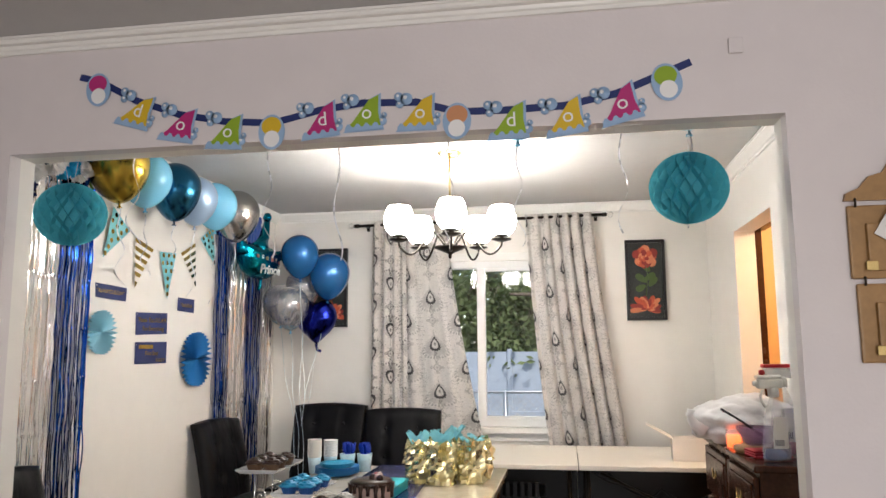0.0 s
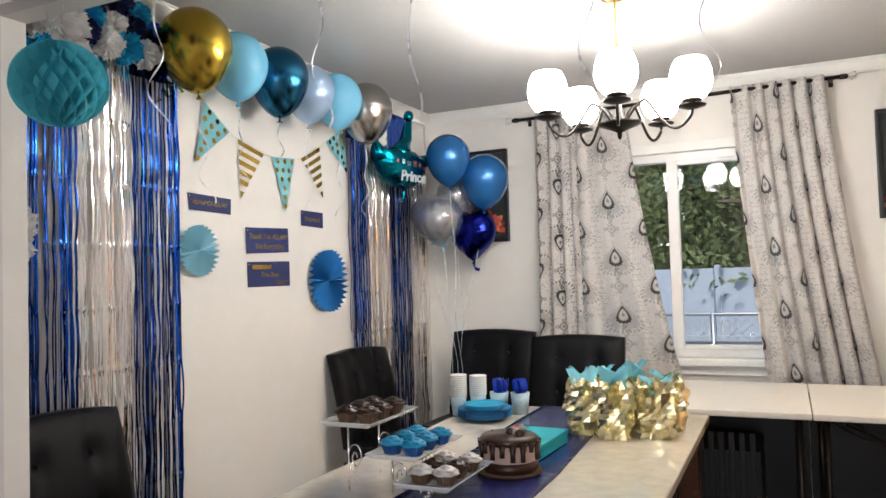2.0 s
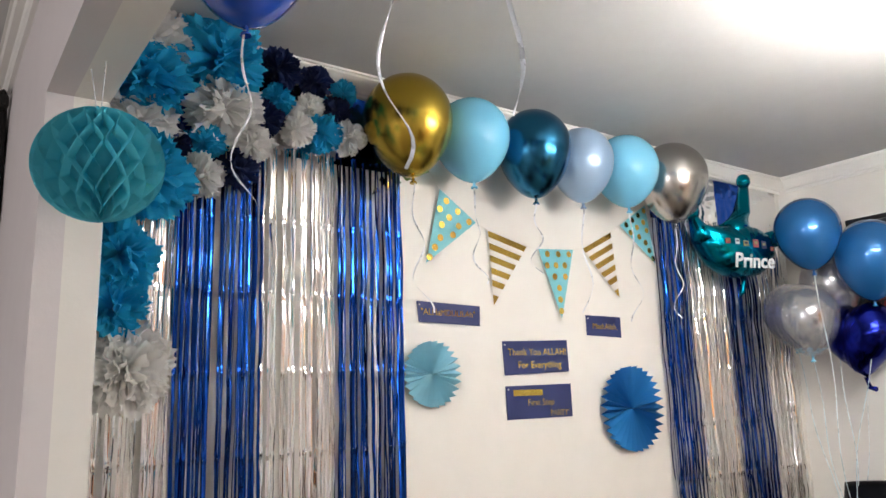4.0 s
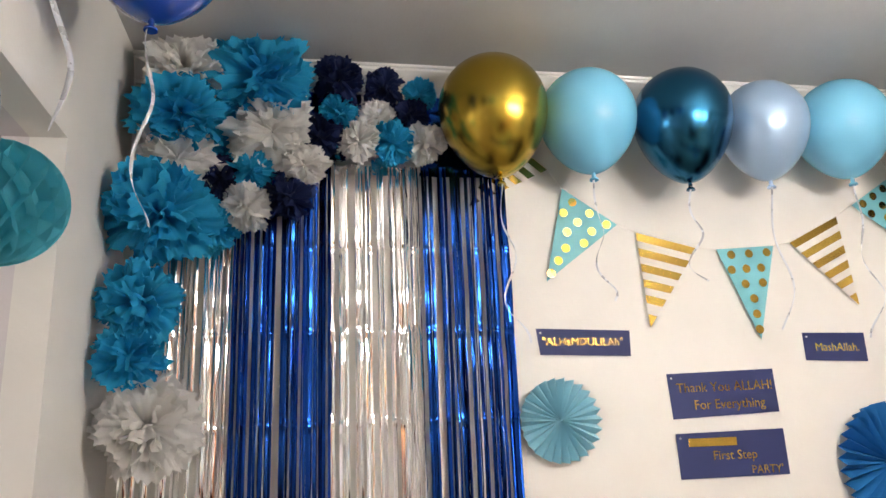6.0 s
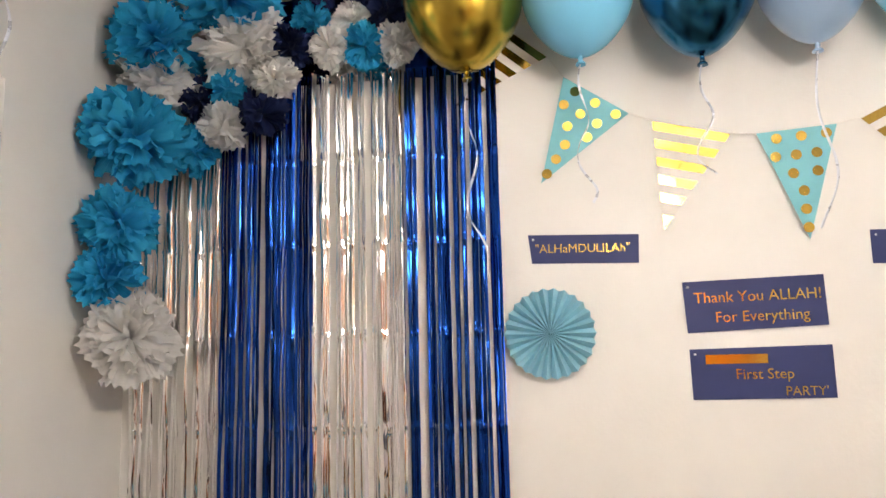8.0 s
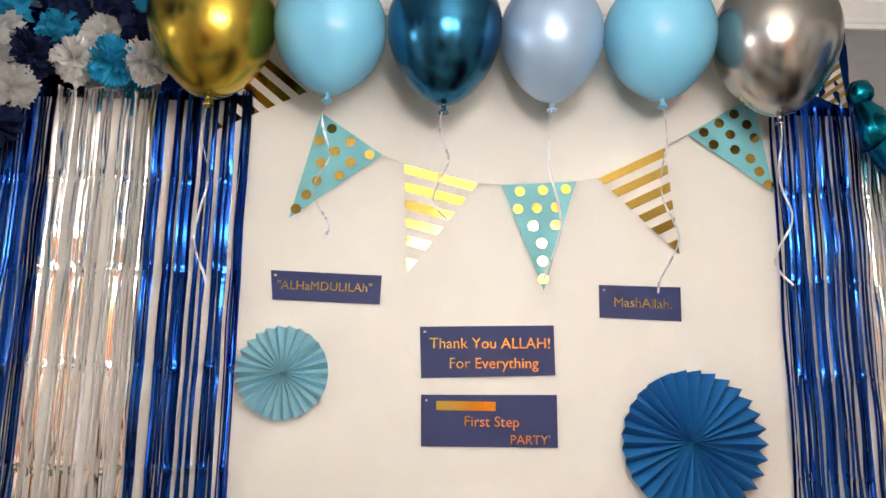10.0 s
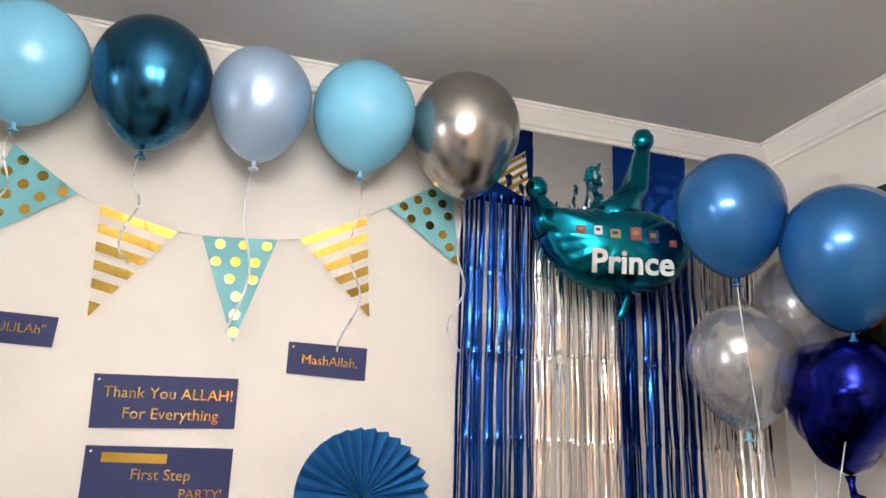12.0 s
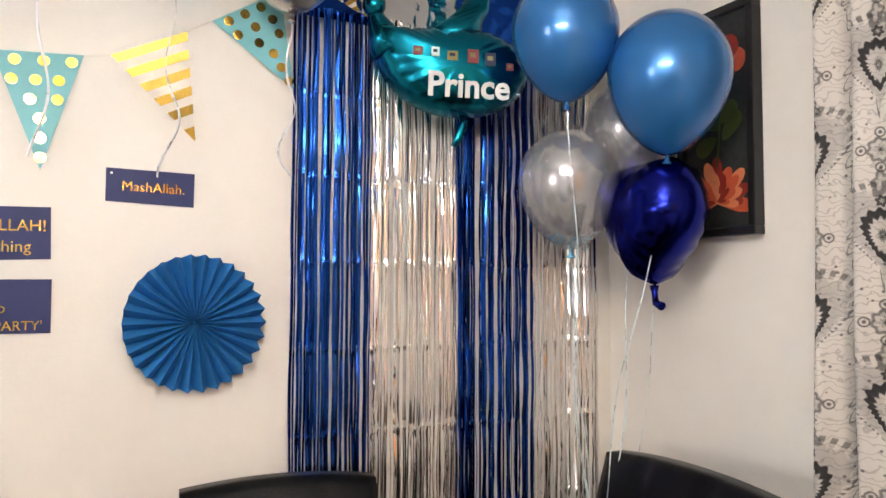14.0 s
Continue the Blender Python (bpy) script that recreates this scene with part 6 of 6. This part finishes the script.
# ---- banner over the opening ----
bn = empty("letter_banner", pose(0, PY0 - 0.004, 0), "colourful paper banner with fin-shaped letter cards", "banner")
FRAMEB = mat("pale_blue_card", (0.28, 0.42, 0.62), 0.6, 0, 30, 0.05)
COLS = {"y": mat("yellow_card", (0.62, 0.42, 0.02), 0.6, 0, 30, 0.04), "p": mat("magenta_card", (0.42, 0.02, 0.16), 0.6, 0, 30, 0.04), "g": mat("lime_card", (0.25, 0.38, 0.02), 0.6, 0, 30, 0.04), "o": mat("salmon_card", (0.55, 0.25, 0.12), 0.6, 0, 30, 0.04)}
NAVYL = mat("navy_link", (0.012, 0.025, 0.13), 0.6, 0, 30, 0.05)
LETW = mat("white_letter", (0.80, 0.80, 0.80), 0.6)
TOFRONT = pose(0, 0, 0, 0, 0, -90)        # plates made in the y-z plane, facing -y
ITEMS = [(-0.705, 2.213, "p", None, 6), (-0.571, 2.133, "y", "d", -16), (-0.422, 2.079, "p", "o", -10), (-0.263, 2.046, "g", "o", -4), (-0.107, 2.038, "y", None, 2), (0.045, 2.064, "p", "d", 6), (0.184, 2.079, "g", "o", 2),
         (0.349, 2.071, "y", "o", 0), (0.472, 2.04, "o", None, -2), (0.621, 2.03, "g", "d", 2), (0.785, 2.033, "y", "o", 8), (0.94, 2.061, "p", "o", 14), (1.078, 2.12, "g", None, 10)]
fin = [(-0.055, -0.045), (0.055, -0.045), (0.048, 0.0), (0.050, 0.055), (0.02, 0.042), (-0.005, 0.012), (-0.028, -0.018)]
for i, (x, z, c, letter, tilt) in enumerate(ITEMS):
    base = pose(x, -0.002 - 0.001 * (i % 2), z, 0, -tilt, 0)
    piece = new("banner_card")
    piece.parent, piece.matrix_basis, piece.empty_display_size = bn, base, 0.03
    if letter:
        part("edge_card", prism([(y * 1.16, w * 1.16 - 0.003) for y, w in fin], 0.0008, TOFRONT), FRAMEB, piece)
        part("fin", prism(fin, 0.0008, pose(0, -0.001, 0) @ TOFRONT), COLS[c], piece)
        wave = [(-0.058, -0.052), (0.058, -0.052)] + [(0.056 - 0.112 * k / 16, -0.030 - 0.010 * (k % 4 < 2)) for k in range(17)]
        part("wave", prism(wave, 0.0006, pose(0, -0.002, 0) @ TOFRONT), FRAMEB, piece)
        shared("letter", text_mesh("letter", letter, 0.062, LETW, 0.0004, "CENTER"), piece, pose(0.012, -0.0026, 0.002, 90, 0, 0))
        for dx, dz, r in ((-0.030, 0.046, 0.019), (-0.054, 0.054, 0.014), (-0.050, 0.030, 0.012), (0.060, -0.028, 0.014), (0.066, -0.010, 0.009)):
            bu = part("bubble", lathe([(r, 0), (r, 0.0008), (0, 0.0008)], 18, pose(dx, -0.0008, dz, 90, 0, 0)), FRAMEB, piece)
            part("shine", lathe([(r * 0.32, 0), (r * 0.32, 0.0005), (0, 0.0005)], 12, pose(dx - r * 0.2, -0.0018, dz + r * 0.25, 90, 0, 0)), LETW, bu)
    else:
        oval = lambda a, b, cx=0.0, cz=0.0: [(cx + a * math.cos(t * math.pi / 16), cz + b * math.sin(t * math.pi / 16)) for t in range(32)]
        part("edge_card", prism(oval(0.043, 0.056), 0.0008, TOFRONT), FRAMEB, piece)
        part("upper_shape", prism(oval(0.032, 0.029, 0, 0.019), 0.0008, pose(0, -0.001, 0) @ TOFRONT), COLS[c], piece)
        part("lower_shape", prism(oval(0.025, 0.026, 0, -0.022), 0.0008, pose(0, -0.0018, 0) @ TOFRONT), LETW, piece)
pts = [(-0.767, 2.259)] + [(x, z + (0.036 if l else 0.03)) for x, z, c, l, t in ITEMS] + [(1.14, 2.174)]
for i, ((xa, za), (xb, zb)) in enumerate(zip(pts, pts[1:])):
    a = math.degrees(math.atan2(zb - za, xb - xa))
    l = math.hypot(xb - xa, zb - za)
    part("link", box((-0.008, 0.0005, -0.011), (l + 0.008, 0.0015, 0.011), 0, 1, pose(xa, 0.0003 + 0.0014 * (i % 2), za, 0, -a, 0)), NAVYL, bn)
tg = tagged(part("paper_tag", box((0.93, PY0 + 0.03, OZ - 0.0025), (1.01, PY0 + 0.10, OZ - 0.001)), PAPER), "white paper tag stuck under the opening", "tag")
hk = tagged(part("adhesive_hook", box((1.25, PY0 - 0.012, 2.192), (1.29, PY0 - 0.001, 2.238), 0.004), WALL_LIV), "small pale adhesive hook on the wall", "hook")

# ---- wooden letter rack on the living room side ----
PINE = mat("varnished_pine", (0.33, 0.19, 0.075), 0.45, 0, 5, 0.2)
rk = empty("letter_rack", pose(1.669, PY0 - 0.002, 0.010), "varnished wooden wall rack with chained boards holding letters", "letter rack")
topo = [(-0.15, 1.745), (0.15, 1.745), (0.145, 1.765), (0.11, 1.78), (0.085, 1.81), (0.05, 1.82), (0.03, 1.85), (0.0, 1.857), (-0.03, 1.85), (-0.05, 1.82), (-0.085, 1.81), (-0.11, 1.78), (-0.145, 1.765)]
part("top_board", prism(topo, 0.014, TOFRONT), PINE, rk)
for z0, z1, w0 in ((1.535, 1.732, 0.145), (1.315, 1.522, 0.135)):
    bd = part("board", box((-w0, -0.014, z0), (w0, 0, z1), 0.006, 2), PINE, rk)
    part("pocket", box((-w0 + 0.04, -0.03, z0 + 0.02), (w0 - 0.04, -0.0145, z1 - 0.05), 0.004), PINE, bd)
    for sx in (-1, 1):
        part("corner_mount", box((sx * (w0 - 0.045) - 0.015, -0.033, z0 + 0.02), (sx * (w0 - 0.045) + 0.015, -0.0305, z0 + 0.045), 0.001, 1), BRASS, bd)
        part("chain", tube([(sx * (w0 - 0.02), -0.017, z1 - 0.006), (sx * (w0 - 0.02), -0.019, z1 + 0.006), (sx * (w0 - 0.02), -0.017, z1 + 0.018)], 0.003, 6), BLACK_METAL, bd)
en = tagged(part("envelope", box((-0.09, -0.002, -0.07), (0.11, 0, 0.075), 0, 1, pose(1.69, PY0 - 0.04, 1.673, 0, 32, 0)), PAPER), "white envelope tucked into the wall rack", "envelope")
for k in range(3):
    part("line_bar", box((-0.075, -0.003, -0.04 + 0.018 * k), (-0.02, -0.0021, -0.034 + 0.018 * k), 0, 1, pose(1.69, PY0 - 0.04, 1.673, 0, 32, 0)), PRINT_NAVY, en)
en2 = tagged(part("letter", box((1.625, PY0 - 0.041, 1.37), (1.765, PY0 - 0.0395, 1.51)), PAPER), "folded white letter in the wall rack", "letter")
wh = empty("wall_hanging", pose(-1.93, PY0 - 0.002, 2.31), "long black fringed wall hanging on the living room wall", "wall hanging")
BLACK_YARN = mat("black_yarn", (0.012, 0.011, 0.010), 0.8, 0, 40, 0.3, 0.3, 200)
rng = random.Random(31)
bm = bmesh.new()
bmesh.ops.create_icosphere(bm, subdivisions=3, radius=1)
for v in bm.verts:
    n = 1 + 0.35 * noise.noise(v.co * 4.0)
    v.co = Vector((v.co.x * 0.05 * n, v.co.y * 0.02 - 0.022, v.co.z * 0.035 * n))
part("tuft", bm, BLACK_YARN, wh)
for k in range(26):
    q = k / 25
    x1 = -0.34 + 0.36 * q
    end = -0.98 + rng.uniform(-0.06, 0.05)
    pts = [(x1 * min(1, 0.25 + h * 1.1) + 0.006 * math.sin(9 * h + k), -0.012 - 0.008 * (k % 3), -0.02 + end * h) for h in [e / 10 for e in range(11)]]
    part("fringe", tube(pts, 0.008, 6, [0.007 + 0.003 * (e % 2) for e in range(11)]), BLACK_YARN, wh)
bf = empty("wall_frame", pose(LX0 + 0.001, 0.08, 1.35, 0, 0, 90), "tall black framed board on the living room wall", "frame")
for lo, hi in (((-0.42, -0.03, -0.58), (0.42, 0, -0.54)), ((-0.42, -0.03, 0.54), (0.42, 0, 0.58)), ((-0.42, -0.03, -0.54), (-0.38, 0, 0.54)), ((0.38, -0.03, -0.54), (0.42, 0, 0.54))):
    part("frame_bar", box(lo, hi, 0.003), FRAME_BLACK, bf)
part("panel", box((-0.38, -0.012, -0.54), (0.38, -0.003, 0.54)), CANVAS, bf)
